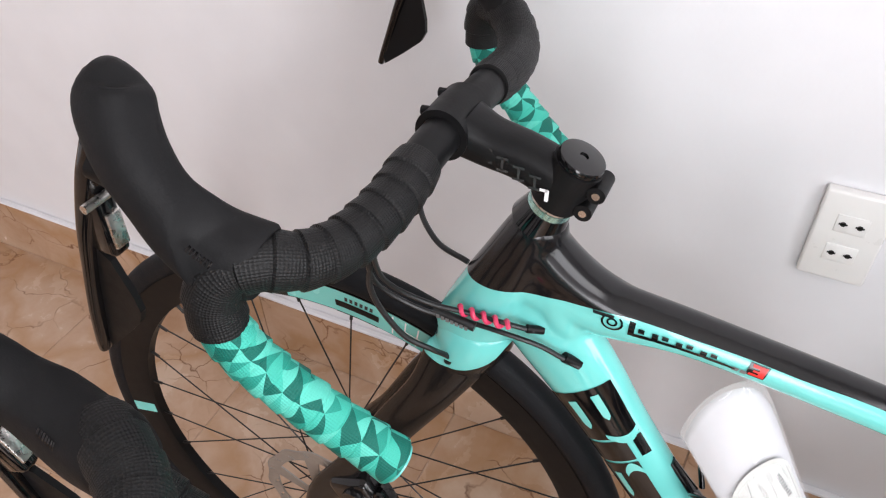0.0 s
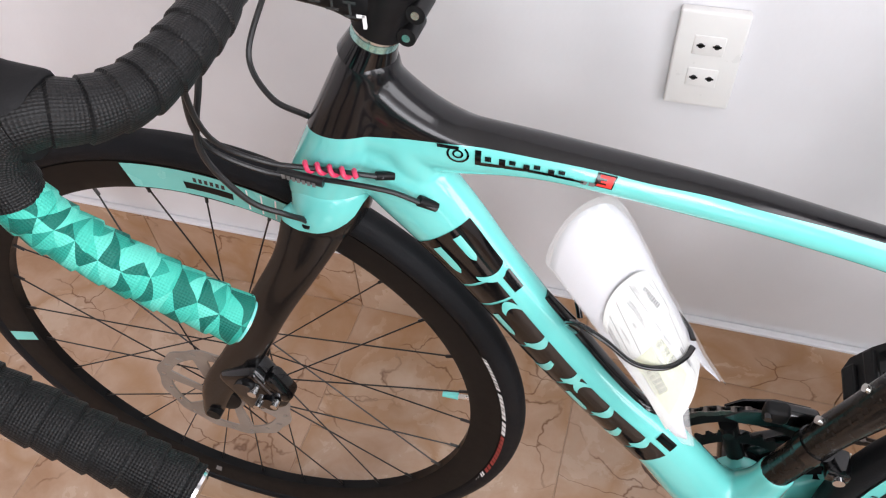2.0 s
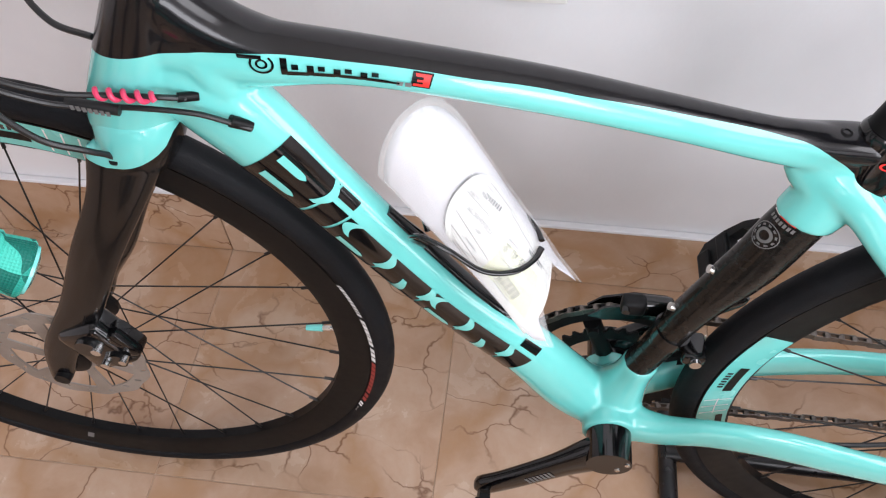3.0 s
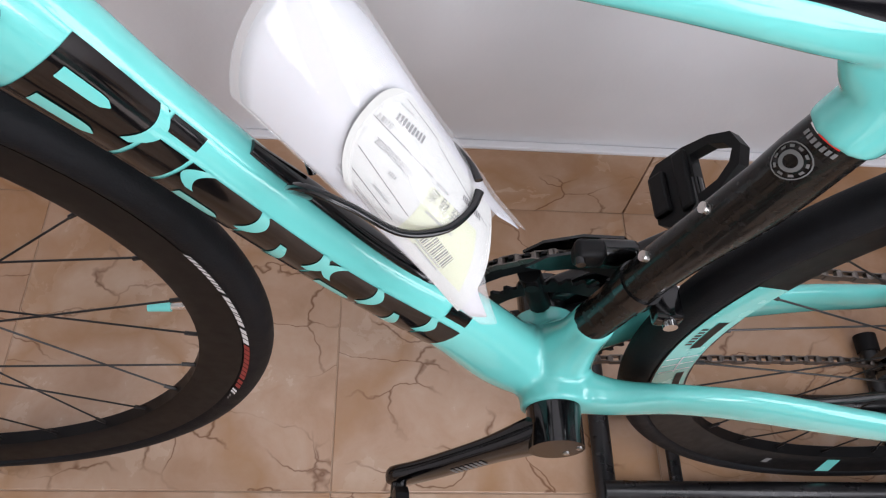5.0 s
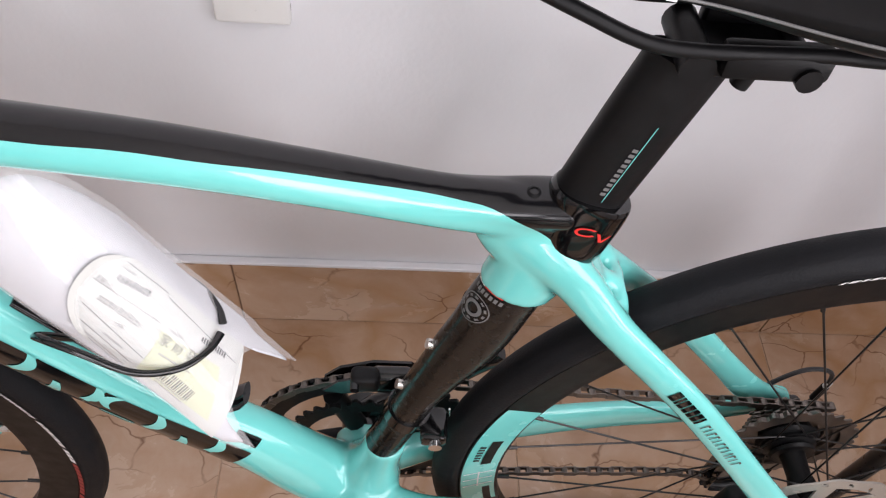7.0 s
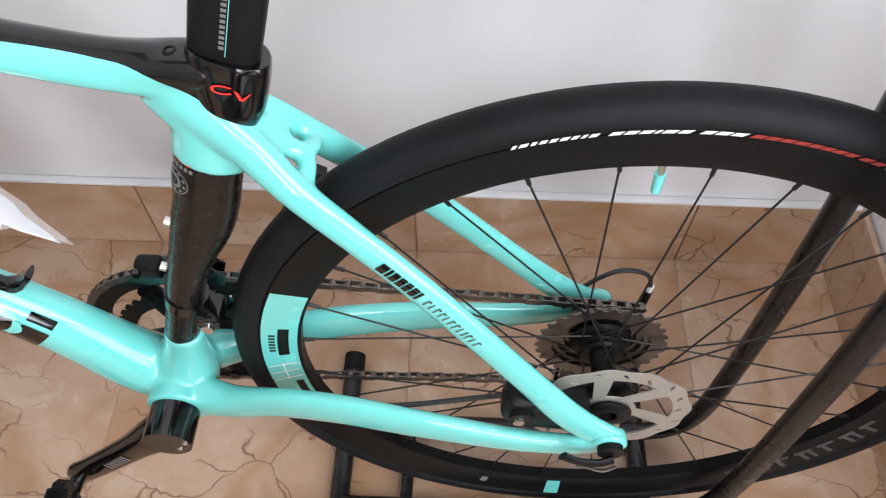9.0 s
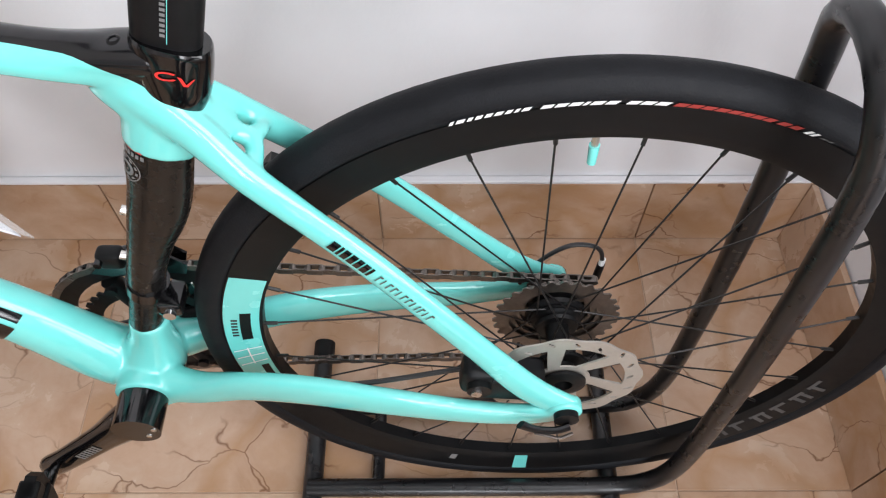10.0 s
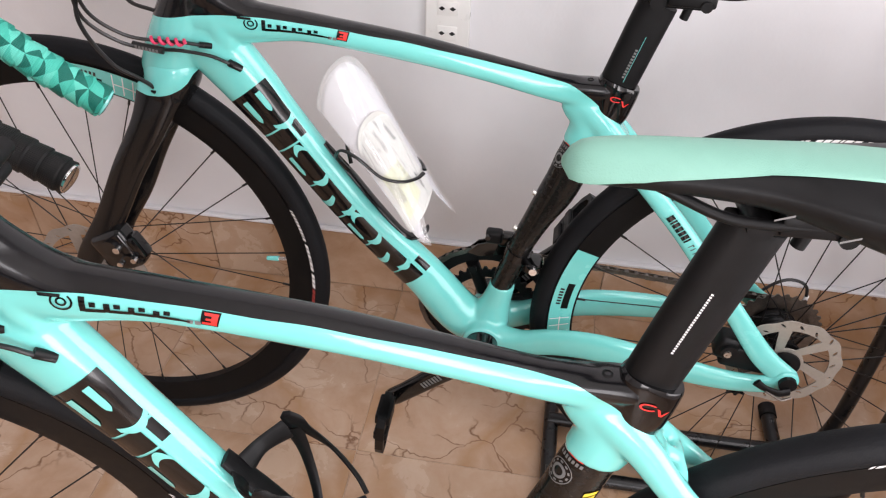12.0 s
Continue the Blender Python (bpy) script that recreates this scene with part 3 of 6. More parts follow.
def bicycle(name, label, m, green_drops, steer=0.0):
    bike = new(name)
    bike.empty_display_size = 0.2
    tagged(bike, label, "bicycle", "parked road bicycles")
    bike.matrix_world = m
    # frame: main tubes in one shell
    tt = Sweep([(-0.3748, 0, 0.7419, 0.0337, 0.0215), (-0.3151, 0, 0.7327, 0.0263, 0.0210), (-0.2347, 0, 0.7319, 0.0169, 0.0190), (-0.1153, 0, 0.7184, 0.0164, 0.0172), (-0.0301, 0, 0.7039, 0.0157, 0.0160), (0.0452, 0, 0.6892, 0.0168, 0.0150), (0.0861, 0, 0.6838, 0.0188, 0.0145), (0.1192, 0, 0.6741, 0.0200, 0.0135)], 44, 44, power=2.05)
    ht = Sweep([(-0.3690, 0, 0.8025, 0.0210, 0.0215), (-0.3712, 0, 0.790, 0.0240, 0.0235), (-0.3865, 0, 0.750, 0.0290, 0.0262), (-0.401, 0, 0.715, 0.0325, 0.0275), (-0.415, 0, 0.682, 0.0345, 0.0285), (-0.423, 0, 0.658, 0.0350, 0.0290)], 20, 36)
    top_web = Sweep([(-0.3700, 0, 0.7800, 0.0225, 0.0215), (-0.3490, 0, 0.7610, 0.0215, 0.0222), (-0.3200, 0, 0.7465, 0.0170, 0.0210), (-0.2850, 0, 0.7385, 0.0120, 0.0195), (-0.2500, 0, 0.7340, 0.0090, 0.0175)], 20, 36)
    dt = Sweep([(-0.3950, 0, 0.7260, 0.030, 0.0180), (-0.3530, 0, 0.6920, 0.0385, 0.0225), (-0.3165, 0, 0.6490, 0.0360, 0.0225), (-0.2778, 0, 0.5970, 0.0311, 0.0215), (-0.1840, 0, 0.4727, 0.0280, 0.0215), (-0.0977, 0, 0.3827, 0.0315, 0.0235), (-0.0436, 0, 0.3180, 0.0335, 0.0290), (0.0006, 0, 0.2900, 0.0290, 0.0340)], 44, 44, power=2.1)
    lug = Sweep([(0.1040, 0, 0.672, 0.0400, 0.0150), (0.1080, 0, 0.644, 0.0310, 0.0182), (0.0970, 0, 0.612, 0.0262, 0.0188)], 14, 32)
    socket = Sweep([(0.0185, 0, 0.382, 0.0180, 0.0180), (0.012, 0, 0.350, 0.021, 0.0205), (0.004, 0, 0.318, 0.030, 0.030), (0.0, 0, 0.298, 0.032, 0.034)], 14, 32)
    front_web = Sweep([(-0.352, 0, 0.748, 0.02, 0.0215), (-0.340, 0, 0.718, 0.026, 0.0215), (-0.330, 0, 0.704, 0.020, 0.0190), (-0.320, 0, 0.698, 0.010, 0.012)], 14, 28)
    # swell in front of the seat post
    wed = Sweep([(-0.030, 0, 0.7085, 0.0025, 0.0090), (0.030, 0, 0.6975, 0.0055, 0.0135), (0.072, 0, 0.6925, 0.0085, 0.0155), (0.098, 0, 0.6915, 0.0105, 0.0170), (0.120, 0, 0.6905, 0.0110, 0.0175)], 16, 28, power=2.6)
    bm = tt.mesh()
    for s2 in (ht, top_web, dt, lug, socket, front_web, wed):
        s2.mesh(bm=bm)
    rod((BB[0], -0.043, BB[1]), (BB[0], 0.043, BB[1]), 0.0285, 36, bm=bm)
    # yoke behind the seat post: a web between the stays, a short bone and a bridge, with two round holes
    Sweep([(0.100, 0, 0.664, 0.0160, 0.0160), (0.120, 0, 0.6500, 0.0130, 0.0215), (0.138, 0, 0.6345, 0.0100, 0.0265), (0.1480, 0, 0.6240, 0.0065, 0.0290)], 12, 28).mesh(bm=bm)
    rod((0.142, 0, 0.6290), (0.1620, 0, 0.6155), 0.0075, 16, bm=bm)
    tube([(0.1600, -0.028, 0.6050), (0.1635, -0.014, 0.6120), (0.1620, 0, 0.6160), (0.1635, 0.014, 0.6120), (0.1600, 0.028, 0.6050)], 0.0070, 16, 14, bm=bm)
    stays = {}
    for s2 in (-1, 1):
        ss = Sweep([(0.0780, 0.003 * s2, 0.6760, 0.0060, 0.005), (0.1020, 0.009 * s2, 0.6620, 0.0120, 0.007), (0.1293, 0.017 * s2, 0.6413, 0.0125, 0.0074), (0.1580, 0.0275 * s2, 0.6090, 0.0115, 0.0074), (0.1919, 0.0345 * s2, 0.5736, 0.0124, 0.007), (0.2415, 0.044 * s2, 0.5211, 0.0127, 0.0067), (0.3184, 0.057 * s2, 0.4267, 0.0133, 0.0066), (0.3671, 0.066 * s2, 0.3676, 0.0160, 0.0069), (0.4047, 0.0715 * s2, 0.3384, 0.0165, 0.007)], 36, 22, power=2.3)
        cs = Sweep([(0.005, 0.022 * s2, 0.296, 0.026, 0.020), (0.0507, 0.032 * s2, 0.3000, 0.0215, 0.0141), (0.0996, 0.040 * s2, 0.3170, 0.0236, 0.0096), (0.16, 0.048 * s2, 0.3250, 0.0245, 0.0091), (0.2403, 0.059 * s2, 0.3225, 0.0222, 0.0086), (0.32, 0.067 * s2, 0.3170, 0.0178, 0.0081), (0.375, 0.0715 * s2, 0.3217, 0.0150, 0.0076), (0.410, 0.0725 * s2, 0.3334, 0.0147, 0.0071)], 32, 22, power=2.4)
        cs.mesh(bm=bm)
        stays[s2] = (ss, cs)
        rod((R_HUB[0], 0.0655 * s2, R_HUB[1] - 0.003), (R_HUB[0], 0.0800 * s2, R_HUB[1] - 0.003), 0.0165, 24, bm=bm)
        Sweep([(0.0780, 0.003 * s2, 0.6760, 0.0080, 0.007), (0.1020, 0.009 * s2, 0.6610, 0.0150, 0.0095), (0.1293, 0.017 * s2, 0.6400, 0.0150, 0.0100), (0.1580, 0.0275 * s2, 0.6085, 0.0130, 0.0092), (0.1919, 0.0345 * s2, 0.5736, 0.0130, 0.0078), (0.2170, 0.0393 * s2, 0.5470, 0.0110, 0.0056)], 24, 22, power=2.2).mesh(bm=bm)
        bs = ss.mesh()
        part("seat_stay", bs, M_CELESTE, bike, "celeste seat stay")
    frame_ob = part("frame", bm, M_FRAME, bike, "celeste carbon frame with black upper faces")
    moulded(frame_ob, 0.0022, 14)
    st = Sweep([(0.1030, 0, 0.632, 0.0225, 0.0165), (0.0905, 0, 0.593, 0.0237, 0.0168), (0.0828, 0, 0.565, 0.0236, 0.0168), (0.0724, 0, 0.537, 0.0230, 0.0168), (0.0560, 0, 0.500, 0.0185, 0.0168), (0.0405, 0, 0.460, 0.0165, 0.0168), (0.0290, 0, 0.420, 0.0160, 0.0168), (0.0140, 0, 0.372, 0.0158, 0.0165)], 26, 32)
    seat_tube = part("seat_tube", st.mesh(), M_CARBON, bike, "dark bare carbon seat tube with clear gloss")
    # printed marks of the frame, as plain shapes

    def printed(tube_sweep, pieces, m2, nm, parent, lift=0.0007):
        for c in pieces:
            bm2 = bmesh.new()
            tube_sweep.patch(bm2, c, lift, 8, 6)
            part(nm, bm2, m2, parent)
    q = math.pi
    def crescent(tube_sweep, u0, v0, v1, bulge, thick, m2, nm, parent, lift):
        """A thin curved print across a tube, thickest in its middle."""
        bm2 = bmesh.new()
        for k in range(10):
            f = [(v0 + (v1 - v0) * e / 10, e / 10 * 2 - 1) for e in (k, k + 1)]
            (va, ea), (vb, eb) = f
            ca, cb = u0 + bulge * (1 - ea * ea), u0 + bulge * (1 - eb * eb)
            ta, tb = thick * (0.6 + 0.4 * (1 - ea * ea)), thick * (0.6 + 0.4 * (1 - eb * eb))
            tube_sweep.patch(bm2, [(ca - ta, va), (ca + ta, va), (cb + tb, vb), (cb - tb, vb)], lift, 1, 1)
        part(nm, bm2, m2, parent)

    def drop(tube_sweep, u0, v0, ru, rv, m2, nm, parent, lift):
        """A rounded printed blot."""
        bm2 = bmesh.new()
        for k in range(8):
            ea, eb = k / 4 - 1, (k + 1) / 4 - 1
            ha, hb = rv * (max(0.01, 1 - max(0.0, ea) ** 4) ** 0.5), rv * (max(0.01, 1 - max(0.0, eb) ** 4) ** 0.5)
            tube_sweep.patch(bm2, [(u0 + ru * ea, v0 - ha), (u0 + ru * eb, v0 - hb), (u0 + ru * eb, v0 + hb), (u0 + ru * ea, v0 + ha)], lift, 1, 3)
        part(nm, bm2, m2, parent)
    edge = 0.92
    u = 0.185
    for wd, kind in ((0.098, 0), (0.040, 1), (0.098, 2), (0.092, 3), (0.086, 2), (0.092, 3), (0.040, 1)):
        if kind == 1:
            printed(dt, [[(u, q - 0.42), (u + wd, q - 0.42), (u + wd, q + edge), (u, q + edge)], [(u, q - edge - 0.06), (u + wd - 0.002, q - edge - 0.06), (u + wd - 0.002, q - 0.62), (u, q - 0.62)]], M_BLACK_GLOSS, "tube_print", frame_ob)
        else:
            top = -edge - 0.05 if kind == 0 else -0.42
            printed(dt, [[(u, q + top), (u + wd, q + top), (u + wd, q + edge), (u, q + edge)]], M_BLACK_GLOSS, "tube_print", frame_ob)
        if kind == 0:
            drop(dt, u + 0.036, q - 0.36, 0.024, 0.11, M_CELESTE, "tube_print", frame_ob, 0.0012)
            drop(dt, u + 0.044, q + 0.26, 0.028, 0.12, M_CELESTE, "tube_print", frame_ob, 0.0012)
            crescent(dt, u + wd - 0.008, q - edge - 0.06, q - 0.02, 0.012, 0.007, M_CELESTE, "tube_print", frame_ob, 0.0012)
        if kind == 2:
            drop(dt, u + 0.046, q + 0.42, 0.026, 0.12, M_CELESTE, "tube_print", frame_ob, 0.0012)
            crescent(dt, u + 0.022, q - 0.44, q + 0.10, -0.014, 0.008, M_CELESTE, "tube_print", frame_ob, 0.0012)
            crescent(dt, u + wd - 0.004, q - 0.44, q + 0.30, 0.010, 0.008, M_CELESTE, "tube_print", frame_ob, 0.0012)
        if kind == 3:
            crescent(dt, u + 0.042, q - 0.02, q + edge + 0.03, 0.010, 0.008, M_CELESTE, "tube_print", frame_ob, 0.0012)
            crescent(dt, u + wd - 0.006, q - 0.44, q + 0.2, 0.008, 0.008, M_CELESTE, "tube_print", frame_ob, 0.0012)
        u += wd + 0.0045
    # small dark marks along the top tube, and a red one

    def up(v):
        """Height on the top tube's near flank, for its row of marks."""
        return q - 0.22 + 0.80 * (v - 0.01)

    def run(u):
        """Place along the top tube for its row of marks."""
        return 0.118 + (u - 0.122) * 0.93

    def marks(pieces, m2, lift=0.0007):
        printed(tt, [[(run(a), b3) for a, b3 in c] for c in pieces], m2, "tube_print", frame_ob, lift)
    marks([[(0.122, up(-0.30)), (0.160, up(-0.34)), (0.160, up(-0.22)), (0.124, up(-0.18))]], M_BLACK_GLOSS, 0.0026)
    for rr in (1.0, 0.5):
        bm2 = bmesh.new()
        for k in range(16):
            a0, a1 = 2 * math.pi * k / 16, 2 * math.pi * (k + 1) / 16
            f = lambda a, r: (run(0.158 + 0.019 * r * math.cos(a)), up(-0.02 + 0.36 * r * math.sin(a)))
            tt.patch(bm2, [f(a0, rr), f(a1, rr), f(a1, rr - 0.2), f(a0, rr - 0.2)], 0.0007, 1, 1)
        part("tube_print", bm2, M_BLACK_GLOSS, frame_ob)
    uu = 0.186
    for tall in (0.62, 0.40, 0.34, 0.34):
        marks([[(uu, up(0.30 - tall)), (uu + 0.010, up(0.30 - tall)), (uu + 0.010, up(0.34)), (uu, up(0.34))], [(uu + 0.008, up(0.20)), (uu + 0.040, up(0.20)), (uu + 0.040, up(0.36)), (uu + 0.008, up(0.36))], [(uu + 0.016, up(-0.10)), (uu + 0.026, up(-0.10)), (uu + 0.026, up(0.12)), (uu + 0.016, up(0.12))]], M_BLACK_GLOSS)
        uu += 0.0385
    marks([[(uu, up(0.22)), (uu + 0.018, up(0.24)), (uu + 0.018, up(0.35)), (uu, up(0.35))]], M_BLACK_GLOSS)
    marks([[(uu + 0.014, up(0.18)), (uu + 0.024, up(0.18)), (uu + 0.022, up(0.42)), (uu + 0.013, up(0.42))], [(uu + 0.026, up(0.18)), (uu + 0.036, up(0.18)), (uu + 0.035, up(0.42)), (uu + 0.026, up(0.42))]], M_GREY)
    marks([[(uu + 0.036, up(-0.48)), (uu + 0.066, up(-0.48)), (uu + 0.062, up(0.34)), (uu + 0.034, up(0.34))]], M_BLACK_GLOSS)
    marks([[(uu + 0.040, up(-0.40)), (uu + 0.063, up(-0.40)), (uu + 0.062, up(-0.24)), (uu + 0.041, up(-0.24))], [(uu + 0.052, up(-0.24)), (uu + 0.062, up(-0.24)), (uu + 0.0605, up(0.26)), (uu + 0.051, up(0.26))], [(uu + 0.043, up(-0.10)), (uu + 0.052, up(-0.10)), (uu + 0.0518, up(0.02)), (uu + 0.0428, up(0.02))], [(uu + 0.038, up(0.12)), (uu + 0.0515, up(0.12)), (uu + 0.051, up(0.26)), (uu + 0.037, up(0.26))]], M_RED, 0.0012)
    ss, cs = stays[-1]
    words, wu = [], 0.388
    for wd in (0.014, 0.005, 0.011, 0.011, 0.010, 0.011, 0.005):
        words.append([(wu, q + 0.30), (wu + wd, q + 0.30), (wu + wd, q - 0.36), (wu, q - 0.36)])
        wu += wd + 0.0030
    printed(ss, words, M_BLACK_GLOSS, "stay_print", frame_ob, 0.0008)
    words, wu = [], wu + 0.012
    for k in range(12):
        wd = 0.0065 if k != 8 else 0.003
        words.append([(wu, q + 0.22), (wu + 0.0024, q + 0.22), (wu + 0.0020, q - 0.26), (wu, q - 0.26)])
        words.append([(wu, q + 0.22), (wu + wd, q + 0.22), (wu + wd, q + 0.22), (wu, q + 0.22)])
        if k % 3 != 1:
            words.append([(wu, q - 0.14), (wu + wd, q - 0.14), (wu + wd, q - 0.26), (wu, q - 0.26)])
        wu += wd + 0.0052
    printed(ss, words, M_INK, "stay_print", frame_ob, 0.0008)
    # seat tube badges
    bm2 = bmesh.new()
    for k in range(20):
        a0, a1 = 2 * math.pi * k / 20, 2 * math.pi * (k + 1) / 20
        f = lambda a, r: (0.150 + 0.044 * r * math.cos(a), q + 1.00 + 0.60 * r * math.sin(a))
        st.patch(bm2, [f(a0, 1), f(a1, 1), f(a1, 0.93), f(a0, 0.93)], 0.0006, 1, 1)
        st.patch(bm2, [f(a0, 0.58), f(a1, 0.58), f(a1, 0.36), f(a0, 0.36)], 0.0006, 1, 1)
        if k % 2:
            st.patch(bm2, [f(a0, 0.84), f(a1, 0.84), f(a1, 0.70), f(a0, 0.70)], 0.0006, 1, 1)
    part("badge_print", bm2, M_GREY, seat_tube, "grey round badge")
    printed(st, [[(0.060, q + 1.55), (0.072, q + 1.55), (0.072, q + 1.12), (0.060, q + 1.12)]], M_WHITE, "badge_print", seat_tube)
    printed(st, [[(0.060, q + 1.10), (0.072, q + 1.10), (0.072, q + 0.4), (0.060, q + 0.4)]], M_RED, "badge_print", seat_tube)
    printed(st, [[(0.080, q + 1.45 - 0.17 * k), (0.094, q + 1.45 - 0.17 * k), (0.094, q + 1.34 - 0.17 * k), (0.080, q + 1.34 - 0.17 * k)] for k in range(7)], M_GREY, "badge_print", seat_tube)
    for z0, x0 in ((0.537, 0.0490), (0.478, 0.0290)):
        part("bottle_boss", rod((x0 + 0.008, 0, z0 - 0.003), (x0 - 0.0042, 0, z0 + 0.002), 0.0039, 12), M_STEEL, seat_tube, "small steel bottle boss screw")
    # seat clamp, seat post and saddle
    cl = Sweep([(0.1290, 0, 0.7020, 0.0236, 0.0150), (0.1280, 0, 0.6985, 0.0246, 0.0160), (0.1262, 0, 0.6880, 0.0246, 0.0170), (0.1245, 0, 0.6760, 0.0234, 0.0178), (0.1235, 0, 0.662, 0.0205, 0.0180), (0.1225, 0, 0.650, 0.0150, 0.0165)], 20, 36, power=2.5)
    clamp = part("seat_clamp", cl.mesh(), M_BLACK_GLOSS, bike, "black gloss seat clamp shroud")
    part("clamp_bolt", lathe([(0.0, 0.0), (0.0028, 0.0), (0.0028, 0.002), (0.0050, 0.0008), (0.0054, -0.003), (0.0, -0.003)], 16, closed=False), M_BLACK, clamp).matrix_local = pose(0.0950, -0.002, 0.7005, 92, 0, 0)
    for a0, a1 in ((40, 320),):
        bm2 = bmesh.new()
        for k in range(14):
            b0, b1 = radians(a0 + (a1 - a0) * k / 14), radians(a0 + (a1 - a0) * (k + 1) / 14)
            f = lambda a, r: (0.30 + 0.062 * r * math.sin(a), q + 0.02 - 0.20 * r * math.cos(a))
            cl.patch(bm2, [f(b0, 1), f(b1, 1), f(b1, 0.66), f(b0, 0.66)], 0.0009, 1, 1)
        part("clamp_print", bm2, M_RED, clamp)
    printed(cl, [[(0.29, q - 0.16), (0.31, q - 0.25), (0.44, q - 0.38), (0.43, q - 0.28)], [(0.44, q - 0.38), (0.43, q - 0.28), (0.35, q - 0.50), (0.33, q - 0.60)]], M_RED, "clamp_print", clamp, 0.0009)
    up_x, up_z = (0.0, 0.0) if green_drops else (0.0125, 0.044)
    sp = Sweep([(0.1190, 0, 0.676, 0.0208, 0.0118), (0.1285, 0, 0.709, 0.0212, 0.0120), (0.1420, 0, 0.757, 0.0215, 0.0120), (0.1530 + up_x, 0, 0.795 + up_z, 0.0215, 0.0118)], 16, 32, power=2.4)
    post = part("seat_post", sp.mesh(), M_BLACK, bike, "matt black aero seat post")
    if green_drops:
        printed(sp, [[(0.30 + 0.030 * k, q + 0.035), (0.318 + 0.030 * k, q + 0.035), (0.318 + 0.030 * k, q - 0.045), (0.30 + 0.030 * k, q - 0.045)] for k in range(10)], M_GREY, "post_print", post)
        printed(sp, [[(0.26, q + 0.078), (0.72, q + 0.078), (0.72, q + 0.062), (0.26, q + 0.062)]], M_CELESTE, "post_print", post)
    else:
        printed(sp, [[(0.36 + 0.0135 * k, q - 0.060), (0.368 + 0.0135 * k, q - 0.070), (0.368 + 0.0135 * k, q - 0.135), (0.36 + 0.0135 * k, q - 0.125)] for k in range(25)], M_WHITE, "post_print", post)
    bm = rod((0.156, -0.020, 0.802), (0.156, 0.020, 0.802), 0.0085, 16)
    box(0.150, 0.205, -0.016, 0.016, 0.795, 0.806, 0.003, bm)
    head = part("saddle_clamp", bm, M_BLACK, post)
    head.location = (up_x - 0.006, 0, up_z)
    for s2 in (-1, 1):
        part("rail_clamp", box(0.165, 0.215, min(0.012 * s2, 0.024 * s2), max(0.012 * s2, 0.024 * s2), 0.800, 0.816, 0.003), M_BLACK, head)
    part("clamp_bolt", rod((0.205, -0.026, 0.803), (0.205, 0.026, 0.803), 0.006, 14), M_BLACK, head)
    part("clamp_bolt", rod((0.188, 0, 0.780), (0.194, 0, 0.803), 0.005, 12), M_BLACK, head)
    # saddle: shell built from cross sections nose to tail
    bm = bmesh.new()
    rows = []
    prof = [(0.0285, 0.002, 0.8285, 0.003), (0.0300, 0.0070, 0.8305, 0.007), (0.0340, 0.0118, 0.8330, 0.011), (0.0430, 0.0162, 0.8362, 0.015), (0.070, 0.0200, 0.8390, 0.018), (0.110, 0.0235, 0.8400, 0.021), (0.150, 0.0295, 0.8400, 0.025), (0.190, 0.0430, 0.8420, 0.034), (0.225, 0.0540, 0.8470, 0.043), (0.255, 0.0595, 0.8530, 0.045), (0.280, 0.0590, 0.8580, 0.037), (0.297, 0.0500, 0.8590, 0.024), (0.302, 0.0360, 0.8570, 0.012)]
    if green_drops:
        prof = [(0.0265, 0.002, 0.8370, 0.003), (0.0280, 0.0075, 0.8400, 0.007), (0.0325, 0.0125, 0.8425, 0.010), (0.0430, 0.0165, 0.8445, 0.012), (0.070, 0.0195, 0.8465, 0.013), (0.110, 0.0225, 0.8480, 0.015), (0.145, 0.0300, 0.8490, 0.020), (0.180, 0.0450, 0.8510, 0.028), (0.210, 0.0590, 0.8550, 0.035), (0.236, 0.0660, 0.8590, 0.035), (0.262, 0.0665, 0.8630, 0.024), (0.284, 0.0580, 0.8655, 0.013), (0.296, 0.0420, 0.8655, 0.007), (0.300, 0.0250, 0.8650, 0.004)]
    flat = 0.0 if green_drops else 0.021
    PR, _ = catmull([(x, 0, z - flat * min(1.0, max(0.0, (x - 0.17) / 0.11)), wd, dp) for x, wd, z, dp in prof], 44)
    K = 28
    for x, _, z, wd, dp in PR:
        row = []
        for j in range(K):
            a = 2 * math.pi * j / K
            y = wd * math.copysign(abs(math.cos(a)) ** 0.75, math.cos(a))
            g2 = 1.0 if green_drops else min(1.0, wd / 0.0165)
            zz = z + g2 * (0.006 * math.sin(a) - 0.010 * (y / wd) ** 2) if math.sin(a) >= 0 else z - 0.010 * g2 * (y / wd) ** 2 + dp * math.sin(a) * 0.92
            k2 = 1.0 if green_drops else min(1.0, 0.80 + 0.20 * max(0.0, x - 0.028) / 0.02)
            row.append(bm.verts.new((x + 0.012 * (1 - k2), y * k2, z - 0.004 * (1 - k2) + (zz - z) * k2)))
        rows.append(row)
    for i in range(len(rows) - 1):
        for j in range(K):
            bm.faces.new((rows[i][j], rows[i][(j + 1) % K], rows[i + 1][(j + 1) % K], rows[i + 1][j]))
    bm.faces.new(rows[0][::-1])
    bm.faces.new(rows[-1])
    saddle = part("saddle", bm, M_BLACK, bike, "black road saddle with a coloured top panel")
    bm = bmesh.new()
    prev = None
